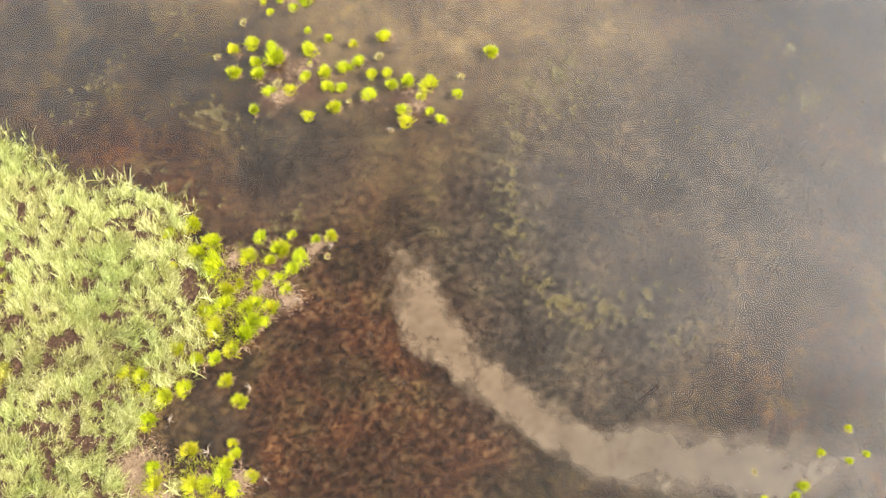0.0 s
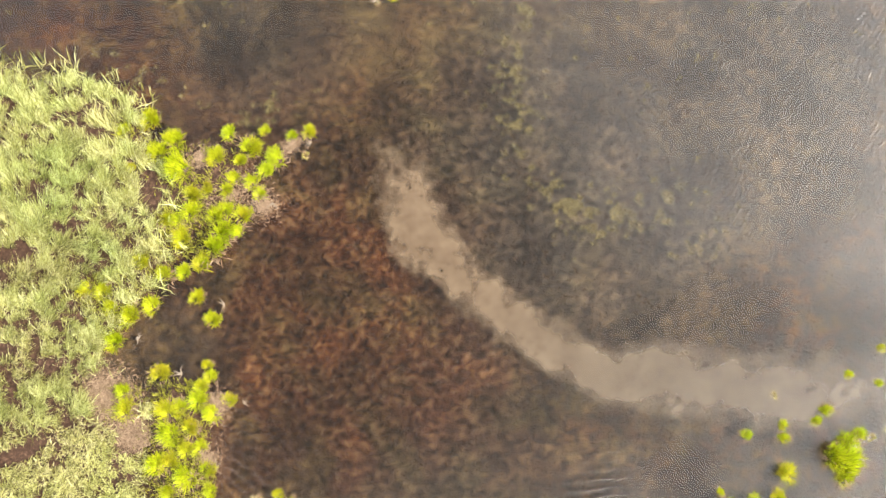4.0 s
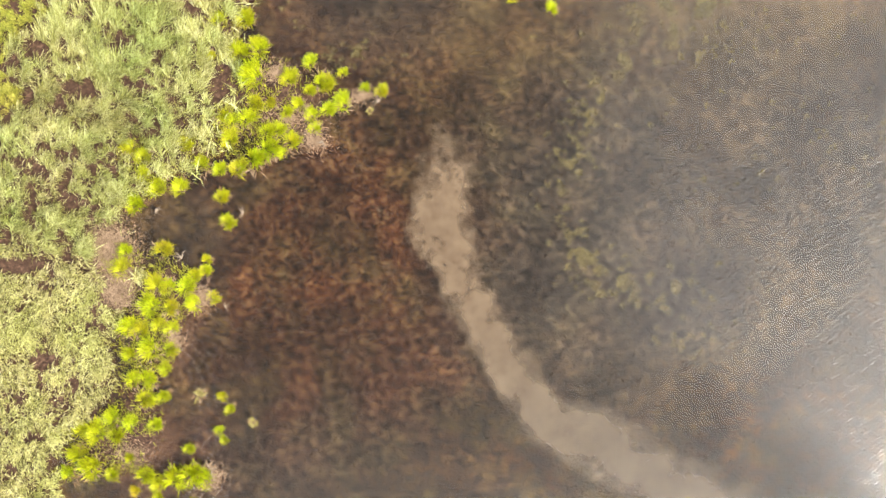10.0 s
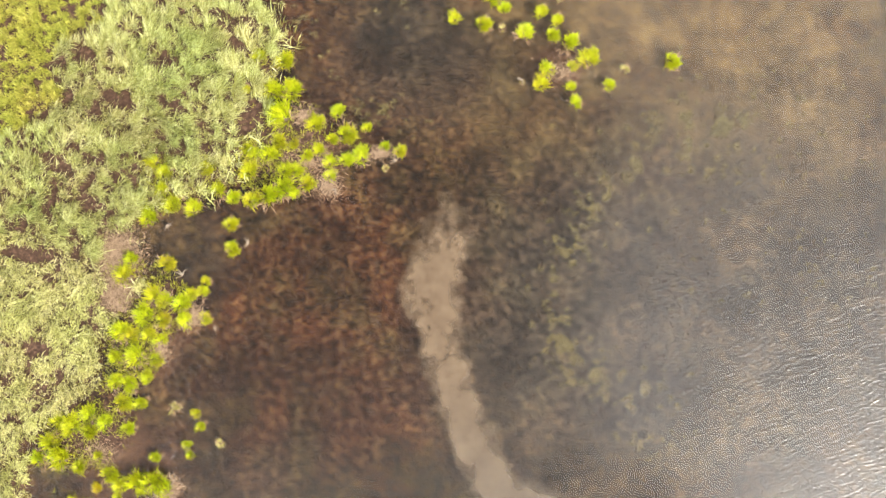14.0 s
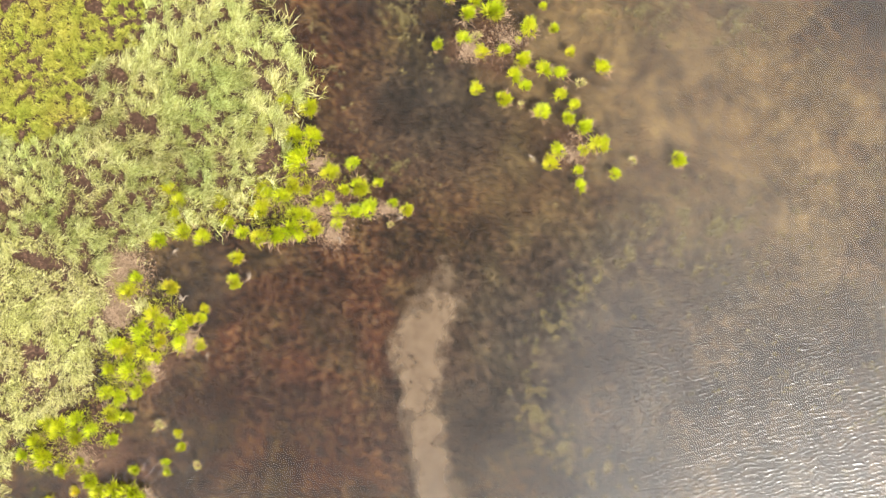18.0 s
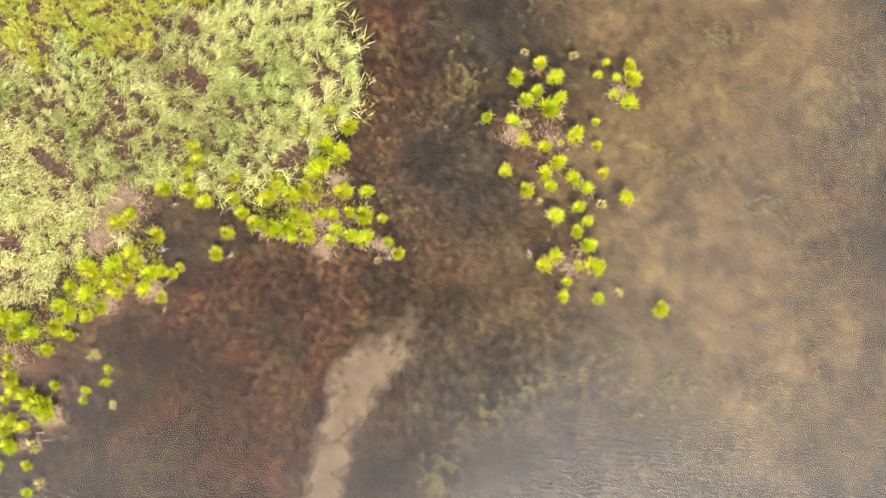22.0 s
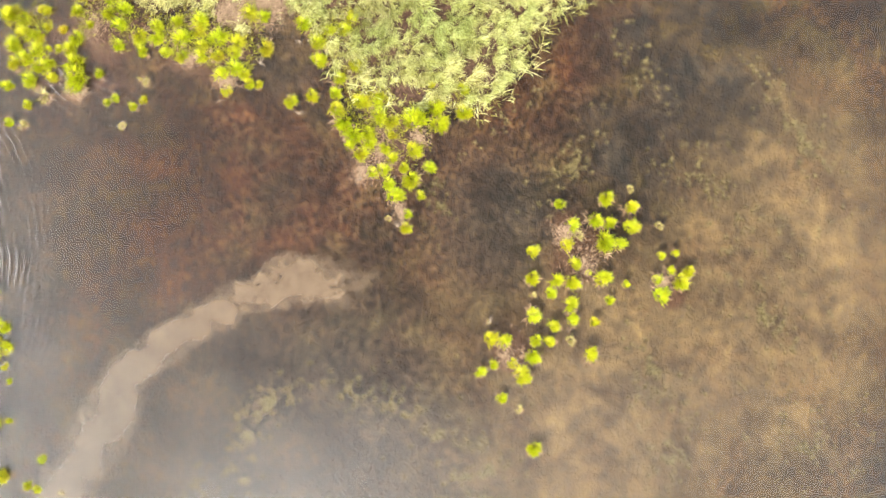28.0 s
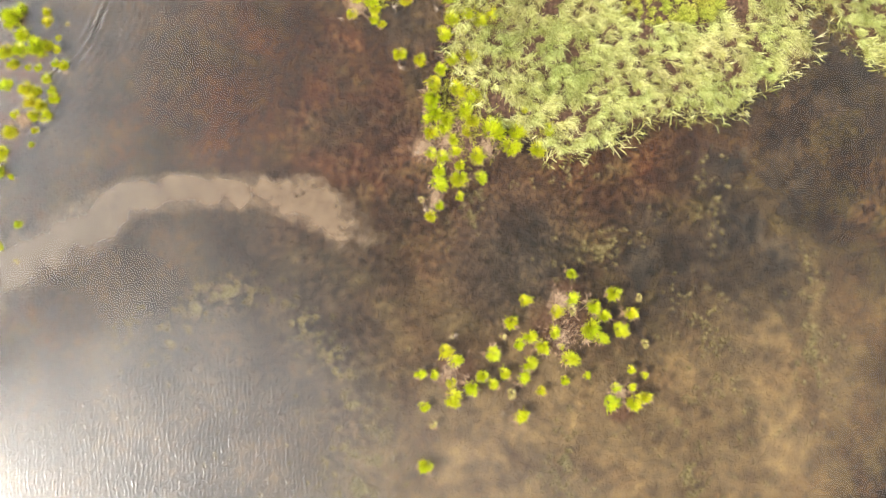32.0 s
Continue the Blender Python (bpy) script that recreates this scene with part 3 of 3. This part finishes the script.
def silt_plume():
    steps, across = 260, 41
    mid, half = along(SPINE, steps), along(np.array(WIDTH)[:, None], steps)
    ahead = np.gradient(mid, axis=0)
    side = np.stack([-ahead[:, 1], ahead[:, 0]], -1) / np.linalg.norm(ahead, axis=1)[:, None]
    u = np.linspace(-1.6, 1.6, across)
    p = mid[:, None] + side[:, None] * (u[None, :] * half)[..., None]
    x, y = p[..., 0], p[..., 1]
    ends = smooth(0, 0.22, np.linspace(0, 1, steps))[:, None] * (1 - smooth(0.86, 1.0, np.linspace(0, 1, steps)))[:, None]
    lobes = (cloudy(x, y, 2.4, 27, 4) - 0.5) * 1.1
    cover = np.clip(1.42 + 0.9 * lobes - 1.75 * np.abs(u)[None, :] ** 1.5, 0, 1.3) * ends
    cover = cover * smooth(0.0, 0.3, 1.6 - np.abs(u))[None, :]
    z = np.full_like(x, -0.06) + 0.03 * (cloudy(x, y, 2.2, 21) - 0.5)
    index = np.arange(steps * across).reshape(steps, across)
    quads = np.stack([index[:-1, :-1], index[:-1, 1:], index[1:, 1:], index[1:, :-1]], -1).reshape(-1, 4)
    mesh = link_mesh("silt_plume", np.stack([x, y, z], -1).reshape(-1, 3).tolist(), quads.tolist(), SILT, True)
    ob = tagged(new("silt_plume", mesh), "winding cloud of pale brown silt stirred up in the water", "silt", kind="stuff")
    note(ob, "cover", cover.ravel())
    note(ob, "age", np.repeat(smooth(0.3, 0.75, np.linspace(0, 1, steps)), across))


silt_plume()


# ================= grass blades =================
def blades(name, x, y, z, length, lean, heading, width, material, droop=0.25):
    """Many bent, tapering blades in one mesh. lean: 0 upright, 1 flat; heading: the way they bend, in radians."""
    n = len(x)
    out = np.stack([np.cos(heading), np.sin(heading)], -1)
    side = np.stack([-out[:, 1], out[:, 0], np.zeros(n)], -1) * (width / 2)[:, None]
    tilt = lean * math.pi / 2
    root = np.stack([x, y, z], -1)
    reach, rise = np.sin(tilt * 0.7), np.cos(tilt * 0.7)
    knee = root + np.concatenate([out * (reach * length * 0.55)[:, None], (rise * length * 0.55)[:, None]], 1)
    bend = np.minimum(tilt + droop, 1.75)
    tip = knee + np.concatenate([out * (np.sin(bend) * length * 0.45)[:, None], (np.cos(bend) * length * 0.45)[:, None]], 1)
    points = np.stack([root - side * 0.7, root + side * 0.7, knee + side, knee - side, tip], 1)
    k = np.arange(n)[:, None] * 5
    loops = np.concatenate([k + [0, 1, 2, 3], k + [3, 2, 4]], 1)
    mesh = bpy.data.meshes.new(name)
    mesh.vertices.add(n * 5)
    mesh.vertices.foreach_set("co", points.ravel())
    mesh.loops.add(n * 7)
    mesh.loops.foreach_set("vertex_index", loops.ravel())
    mesh.polygons.add(n * 2)
    mesh.polygons.foreach_set("loop_start", (np.arange(n)[:, None] * 7 + [0, 4]).ravel())
    mesh.polygons.foreach_set("use_smooth", np.ones(n * 2, bool))
    mesh.materials.append(material)
    mesh.update(calc_edges=True)
    return mesh


def scatter(count, box):
    return rng.uniform(box[0], box[1], count), rng.uniform(box[2], box[3], count)


def zone(x, y):
    """0: tall pale reeds, 1: low yellow sedge, 2: straw-coloured grass."""
    wob = (cloudy(x, y, 1.6, 31) - 0.5) * 4.5
    line = np.interp(y, [-1, 3.6, 4.8, 7, 10, 13.6, 16, 18, 22], [-24, -22.5, -21, -19.1, -19, -18.4, -21, -27, -45])
    return np.where(x + wob < line, np.where(y > 2, 1, 2), np.where(y + 0.6 * wob < -0.4, 2, 0))


# dark openings in the reeds: x, y, long and short half-axes, turn
POOLS = [(-18.2, -0.6, 2.0, 0.55, 5), (-16, 7.8, 0.9, 0.5, 30), (-14.6, 9.9, 1.3, 0.55, 35), (-11.2, 11.8, 0.9, 0.6, 0), (-18.3, 9.4, 0.8, 0.7, 0),
         (-13.9, 0.2, 1.3, 1.6, 20), (-13.4, -1.6, 0.9, 1.0, 0), (-17.4, 3.6, 0.7, 0.4, 0), (-10.8, 13.0, 0.9, 0.45, -30), (-16.5, -5.0, 0.9, 0.6, 20),
         (-9.6, 8.6, 0.7, 1.5, -15), (-20.6, 12.4, 0.8, 0.6, 0), (-22, 16.5, 2.2, 0.8, 30), (-13.8, -8.8, 1.4, 0.7, 0)]


def open_mud(x, y):
    gap = np.zeros_like(x)
    for cx, cy, rx, ry, turn in POOLS:
        gap = np.maximum(gap, oval(x, y, cx, cy, rx, ry, turn))
    return smooth(0.08, 0.35, gap + (cloudy(x, y, 0.8, 41) - 0.5) * 0.35)


CLUMPS = np.array(POINT + POINT_B + SHORE + SHORE_B + SOUTH)


def crowded(x, y):
    """Where a tussock stands, and grass gives way."""
    near = np.zeros(x.shape, bool)
    for cx, cy, r in CLUMPS:
        near |= np.hypot(x - cx - 0.1, y - cy + 0.1) < abs(r) * 1.25
    return near


def stand(name, kind, count, box, length, lean, width, material, label, category, thin=0.35, edge=0.0, way=-0.55, spread=0.9, hole=0.42, depth=99.0):
    x, y = scatter(count, box)
    tuft = cloudy(x, y, 0.55 if kind == 0 else 0.75, 51 + kind)
    keep = (zone(x, y) == kind) & (from_bank(x, y) + (cloudy(x, y, 0.9, 61) - 0.5) * 1.1 > edge) & (tuft > thin - 0.25 * rng.random(count))
    keep &= (open_mud(x, y) < rng.random(count)) & ~(crowded(x, y) & (rng.random(count) < 0.9))
    keep &= from_bank(x, y) < depth
    keep &= cloudy(x, y, 0.27, 55, 2) > hole - 0.12 * rng.random(count)
    x, y, tuft = x[keep], y[keep], tuft[keep]
    n = len(x)
    swirl = way + (cloudy(x, y, 3.0, 71) - 0.5) * 1.8 + (cloudy(x, y, 0.55, 72) - 0.5) * 2.2 + rng.normal(0, spread * 0.5, n)
    size = length * (0.22 + 1.5 * tuft**1.4) * rng.uniform(0.6, 1.15, n)
    mesh = blades(name, x, y, bed_height(x, y) - 0.03, size, np.clip(rng.normal(lean, 0.16, n), 0.05, 0.98), swirl, width * rng.uniform(0.6, 1.3, n), material)
    return tagged(new(name, mesh), label, category, kind="stuff")


stand("reed_bed", 0, 680000, (-32, -8, -3, 31), 0.92, 0.5, 0.0175, REED, "dense bed of pale green bent reeds along the bank", "reeds", 0.34, 0.0, way=0.75, spread=1.15, hole=0.575)
stand("sedge_meadow", 1, 260000, (-30, -17, 2, 22), 0.4, 0.45, 0.024, MEADOW, "low yellow-green sedge on boggy ground behind the reeds", "sedge", 0.36, 0.0, 0.2, 3.5, 0.5)
stand("straw_grass", 2, 220000, (-30, -11, -22, 2.5), 0.6, 0.58, 0.027, STRAW, "matted straw-coloured grass on the low bank", "grass", 0.34, 0.1, -0.3, 1.6, 0.43)

stand("sparse_reeds", 0, 26000, (-27, -8, 3, 28), 0.9, 0.5, 0.03, REED, "thin straggling reeds at the water's edge", "reeds", 0.5, -0.9, 0.9, 2.6, 0.52, 0.3)


def sedge_fringe():
    """Low yellowing sedge that fills the ground between the tussocks of the bank."""
    xs, ys = [], []
    for cx, cy, r in POINT[:8] + POINT[15:30] + POINT_B + SHORE + SHORE_B + SOUTH:
        count = int(620 * abs(r))
        xs.append(cx - 0.15 + rng.normal(0, abs(r) * 1.05, count))
        ys.append(cy + rng.normal(0, abs(r) * 1.05, count))
    x, y = np.concatenate(xs), np.concatenate(ys)
    keep_ = (cloudy(x, y, 0.4, 57, 2) > 0.5 - 0.12 * rng.random(len(x))) & (bed_height(x, y) > -0.1)
    x, y = x[keep_], y[keep_]
    n = len(x)
    z = np.maximum(bed_height(x, y), -0.08)
    mesh = blades("sedge_fringe", x, y, z, rng.uniform(0.14, 0.42, n), rng.uniform(0.2, 0.8, n), rng.normal(0.9, 1.3, n), rng.uniform(0.014, 0.03, n), FRINGE)
    tagged(new("sedge_fringe", mesh), "low olive-yellow sedge between tussocks on the muddy bank", "sedge", kind="stuff")


sedge_fringe()


def litter():
    """Dead blades that lie flat on mud."""
    xs, ys = [], []
    for cx, cy, rx, ry, turn, count in ((-13.9, 0.4, 1.3, 1.7, 20, 7000), (-13.3, -1.5, 0.9, 0.9, 0, 4000), (-6.9, 9.4, 0.9, 0.7, 0, 700), (-6.2, 7.3, 2.2, 1.3, 15, 900),
                                        (-4.9, 6.3, 0.9, 0.8, 0, 800), (-2.9, 8.6, 1.0, 0.6, 10, 500), (-9.6, -1.5, 0.7, 0.9, 0, 800), (-10.6, -3.6, 0.7, 0.7, 0, 600),
                                        (-2.2, 18.0, 0.9, 0.9, 0, 900), (-0.6, 19.2, 2.0, 1.6, 0, 700), (5.0, 15.0, 1.3, 1.0, 0, 500), (0.3, 23.8, 0.9, 0.9, 0, 400),
                                        (-8.3, -9.8, 0.8, 0.8, 0, 700), (-12.2, -9.0, 1.2, 0.9, 0, 700), (7.0, -13.7, 0.8, 0.5, 0, 500), (13.3, -14.9, 0.9, 0.6, 0, 400)):
        a, r = rng.uniform(0, 2 * math.pi, count), np.abs(rng.normal(0, 0.5, count))
        c, s = math.cos(radians(turn)), math.sin(radians(turn))
        u, v = np.cos(a) * r * rx, np.sin(a) * r * ry
        xs.append(cx + u * c - v * s)
        ys.append(cy + u * s + v * c)
    x, y = np.concatenate(xs), np.concatenate(ys)
    n = len(x)
    z = np.maximum(bed_height(x, y), -0.02) + rng.uniform(0.0, 0.03, n)
    mesh = blades("reed_litter", x, y, z, rng.uniform(0.1, 0.28, n), rng.uniform(0.7, 0.97, n), rng.uniform(0, 6.3, n), rng.uniform(0.012, 0.026, n), DEAD, 0.1)
    tagged(new("reed_litter", mesh), "flattened dead reed litter on wet mud", "litter", kind="stuff")


litter()


# ================= pondweed on the bed =================
def pondweed(name, x, y, size, lift, material, label, leaves=9, thin=(0.06, 0.15)):
    """Low tufts of short broad leaves that stand on the bed, under the water."""
    n = len(x)
    k = np.repeat(np.arange(n), leaves)
    a = rng.uniform(0, 2 * math.pi, len(k))
    off = rng.uniform(0, 0.5, len(k)) * size[k]
    px_, py_ = x[k] + np.cos(a) * off, y[k] + np.sin(a) * off
    z = bed_height(px_, py_)
    long_ = np.minimum(size[k] * rng.uniform(0.5, 1.0, len(k)), (-0.09 - z).clip(0.04) / 0.75)
    mesh = blades(name, px_, py_, z, long_ * lift, rng.uniform(0.45, 0.85, len(k)), a + rng.normal(0, 0.7, len(k)), size[k] * rng.uniform(*thin, len(k)), material)
    tagged(new(name, mesh), label, "pondweed", kind="stuff")


wxs, wys = scatter(15000, (-16, 32, -16, 38))
keep = (from_bank(wxs, wys) < -0.6) & (cloudy(wxs, wys, 1.3, 81) > 0.42 + 0.12 * rng.random(len(wxs))) & (shoals(wxs, wys) < 0.35) & (wys + 6 * cloudy(wxs, wys, 5, 84) < 13 + 7 * rng.random(len(wxs)))
wxs, wys = wxs[keep], wys[keep]
pondweed("brown_pondweed", wxs, wys, rng.uniform(0.12, 0.32, len(wxs)), 0.7, WEED_BROWN, "rust-brown pondweed tufts carpeting the pond bed", 10, (0.06, 0.14))

# golden weed in drifts: x, y, long and short half-axes, turn, tufts
DRIFTS = [(13.6, 14.8, 2.4, 1.5, 30, 260), (9.6, 11.6, 0.9, 1.6, 0, 90), (8.2, 8.8, 0.5, 1.6, -10, 70), (7.4, 6.4, 0.5, 1.5, 0, 70), (7.5, 3.6, 0.6, 1.5, 10, 70),
          (8.6, 1.9, 1.1, 0.6, -40, 60), (10.0, 0.8, 1.2, 0.7, -10, 70), (12.8, 0.4, 1.5, 0.9, 0, 110), (13.6, -1.5, 1.0, 0.6, 0, 40), (27.8, 12, 2.4, 1.8, 0, 120),
          (26.5, 8.2, 2.6, 1.4, 0, 110), (12.4, 12.4, 1.4, 0.8, 0, 60), (-8.5, 31.5, 3.4, 1.1, 40, 130), (-5.7, 26.2, 2.0, 1.2, 60, 90), (9.2, 33, 3.5, 2.4, 0, 150),
          (10.2, 25, 2.2, 2.0, 0, 110)]
DRIFTS_B = [(1.9, 30, 4.5, 2.5, 30, 190), (-3, 29.6, 3.2, 1.0, 45, 110), (5.5, 23.6, 2.0, 1.4, 0, 90), (-6, 18.2, 2.0, 0.8, -30, 70), (-8.6, 14.0, 1.4, 0.6, -40, 50),
            (-3.4, 10.6, 1.4, 0.6, 10, 40), (20, 9, 5, 4, 0, 60), (20, 20, 6, 5, 0, 60), (-12.5, 21.5, 2.2, 0.7, 40, 60)]
gxs, gys = [], []
for cx, cy, rx, ry, turn, count in DRIFTS + DRIFTS_B:
    count = count * 4
    a, r = rng.uniform(0, 2 * math.pi, count), np.abs(rng.normal(0, 1.15, count))
    c, s = math.cos(radians(turn)), math.sin(radians(turn))
    gxs.append(cx + np.cos(a) * r * rx * c - np.sin(a) * r * ry * s)
    gys.append(cy + np.cos(a) * r * rx * s + np.sin(a) * r * ry * c)
gxs, gys = np.concatenate(gxs), np.concatenate(gys)
keep = (cloudy(gxs, gys, 0.42, 83) > 0.5 + 0.16 * rng.random(len(gxs))) & (from_bank(gxs, gys) < -0.5)
gxs, gys = gxs[keep], gys[keep]
pondweed("golden_pondweed", gxs, gys, rng.uniform(0.1, 0.26, len(gxs)), 1.1, WEED_GOLD, "yellow-green pondweed drifts just below the water surface", 16, (0.06, 0.15))


# ================= sedge tussocks =================
def part(name, mesh, parent, label=""):
    ob = new(name, mesh)
    ob.parent = parent
    return tagged(ob, label, kind="" if name == "root_crown" else "stuff")


def crown_mesh(seed):
    """The low peaty mound that a tussock grows from."""
    bm = bmesh.new()
    bmesh.ops.create_icosphere(bm, subdivisions=2, radius=1.0)
    for v in bm.verts:
        lump = 1 + 0.28 * (noise.noise(v.co * 2.1 + Vector((seed, 0, 0))))
        v.co = Vector((v.co.x * 0.55 * lump, v.co.y * 0.55 * lump, v.co.z * 0.22 * lump - 0.03))
    mesh = bpy.data.meshes.new("root_crown")
    bm.to_mesh(mesh)
    bm.free()
    mesh.materials.append(CROWN)
    return mesh


def fan(name, count, inner, outer, long_, lean, width, material):
    """Blades in a few tufts that lean outwards, for a tussock about 1 m in radius."""
    tufts = rng.integers(4, 8)
    turn = rng.uniform(0, 6.28) + np.arange(tufts) * 6.28 / tufts + rng.normal(0, 0.35, tufts)
    away = rng.uniform(0.1, 0.62, tufts) * (outer + 0.25)
    which = rng.integers(0, tufts, count)
    a = rng.uniform(0, 2 * math.pi, count)
    r = np.sqrt(rng.uniform(inner**2, outer**2, count)) * 0.46
    x, y = np.cos(turn[which]) * away[which] + np.cos(a) * r, np.sin(turn[which]) * away[which] + np.sin(a) * r
    out = np.hypot(x, y)
    tilt = np.clip(lean * (0.3 + 0.85 * out / max(outer, 1e-3)) + rng.normal(0, 0.14, count), 0.03, 0.95)
    tall = long_ * rng.uniform(0.5, 1.15, count) * rng.uniform(0.75, 1.1, tufts)[which]
    heading = np.arctan2(y / max(outer, 1e-3) + 0.55, x / max(outer, 1e-3) + 0.2) + rng.normal(0, 0.75, count)
    return blades(name, x, y, np.zeros(count), tall, tilt, heading, width * rng.uniform(0.6, 1.3, count), material, 0.3)


def tussock(pale, m):
    base = new("sedge_tussock")
    base.matrix_basis = m
    if pale:
        part("foliage", fan("foliage", 90, 0.02, 0.5, 0.95, 0.55, 0.07, SEDGE_PALE), base)
        part("dead_skirt", fan("dead_skirt", 60, 0.2, 0.6, 0.8, 0.95, 0.06, DEAD), base, "withered brown outer blades")
    else:
        part("foliage", fan("foliage", 460, 0.02, 0.66, 0.88, 0.56, 0.046, SEDGE), base)
        part("heart", fan("heart", 170, 0.0, 0.45, 0.9, 0.25, 0.04, SEDGE), base, "upright fresh centre blades")
        part("dead_skirt", fan("dead_skirt", 80, 0.4, 0.85, 0.75, 0.95, 0.06, DEAD), base, "withered brown outer blades")
    part("root_crown", crown_mesh(rng.uniform(0, 50)), base, "dark peaty root crown")
    return base



# ================= dead roots by the shore =================
SNAG = weed_material("bleached_dead_root", (0.14, 0.11, 0.08), (0.25, 0.2, 0.15), (0.36, 0.3, 0.24))


def limb(bm, start, way, length, thick):
    """A bent, tapering root: rings of six points along a wandering line."""
    rings, p, d = [], Vector(start), Vector(way).normalized()
    for k in range(6):
        t = k / 5
        side = d.cross(Vector((0, 0, 1))).normalized()
        up = side.cross(d)
        r = thick * (1 - 0.8 * t)
        rings.append([bm.verts.new(p + side * math.cos(a) * r + up * math.sin(a) * r) for a in (j * math.pi / 3 for j in range(6))])
        d = (d + Vector((rng.normal(0, 0.3), rng.normal(0, 0.3), rng.normal(0, 0.12) - 0.03))).normalized()
        p = p + d * (length / 5)
    for low, high in zip(rings, rings[1:]):
        for j in range(6):
            bm.faces.new((low[j], low[(j + 1) % 6], high[(j + 1) % 6], high[j]))
    bm.faces.new(list(reversed(rings[0])))
    bm.faces.new(rings[-1])


def dead_root(x, y, size):
    bm = bmesh.new()
    turn = rng.uniform(0, 6.28)
    for k in range(5):
        a = turn + (k - 2) * 0.55 + rng.normal(0, 0.2)
        limb(bm, (0, 0, 0.03), (math.cos(a), math.sin(a), 0.18), size * rng.uniform(0.6, 1.0), size * 0.06)
    mesh = bpy.data.meshes.new("dead_root")
    bm.to_mesh(mesh)
    bm.free()
    mesh.materials.append(SNAG)
    ob = new("dead_root", mesh)
    z = float(bed_height(np.array([x]), np.array([y]))[0])
    ob.matrix_basis = pose(x, y, max(z, -0.05))
    tagged(ob, "bleached dead root lying in shallow water", "root", "dead roots along the shore")


for x, y, size in ((-7.96, 2.62, 0.42), (-8.45, -1.87, 0.35), (-10.63, 0.31, 0.5), (-10.4, -4.15, 0.45), (-2.0, 8.47, 0.4), (-4.5, 6.31, 0.5), (-12.08, 2.42, 0.4),
                   (-8.36, -9.42, 0.5), (3.1, 14.1, 0.4), (5.09, 18.95, 0.3)):
    dead_root(x, y, size)


MODELS = {False: [], True: []}


def grow(table, group, label, pale_label, spread_=1.1):
    for x, y, r in table:
        pale, r = r < 0, abs(r)
        z = float(bed_height(np.array([x]), np.array([y]))[0])
        size = r * spread_
        m = Matrix.LocRotScale((x, y, max(z, -0.1)), Euler((rng.normal(0, 0.07), rng.normal(0, 0.07), rng.normal(0, 0.7))), (size, size * rng.uniform(0.88, 1.1), size * rng.uniform(0.9, 1.25) * (1.5 if r > 0.55 else 1.0)))
        pool = MODELS[pale]
        if len(pool) < (4 if pale else 10):
            ob = tussock(pale, m)
            pool.append(ob)
        else:
            model = pool[rng.integers(len(pool))]
            ob = copy_thing(model, Matrix.Identity(4))
            ob.matrix_basis = m
        tagged(ob, pale_label if pale else label, "sedge", group)


SPARSE = "sparse yellowing sedge tussock in shallow water"
grow(ISLAND + ISLAND_B, "tussocks of the islet", "bright green sedge tussock rising from shallow pond water", SPARSE)
grow(POINT + POINT_B, "tussocks on the point", "lush bright green sedge tussock on the muddy point", SPARSE, 1.2)
grow(SHORE + SHORE_B, "tussocks along the shore", "bright green sedge tussock on the muddy shore beside grass", SPARSE, 1.16)
grow(EAST + EAST_B, "tussocks of the far shallows", "bright green sedge tussock standing in silty shallows", SPARSE)
grow(SOUTH, "tussocks of the southern marsh", "yellow-green sedge tussock crowded in the wet marsh", SPARSE)
grow(COVE, "tussocks of the cove", "bright green sedge tussock in glassy shallow cove", SPARSE)
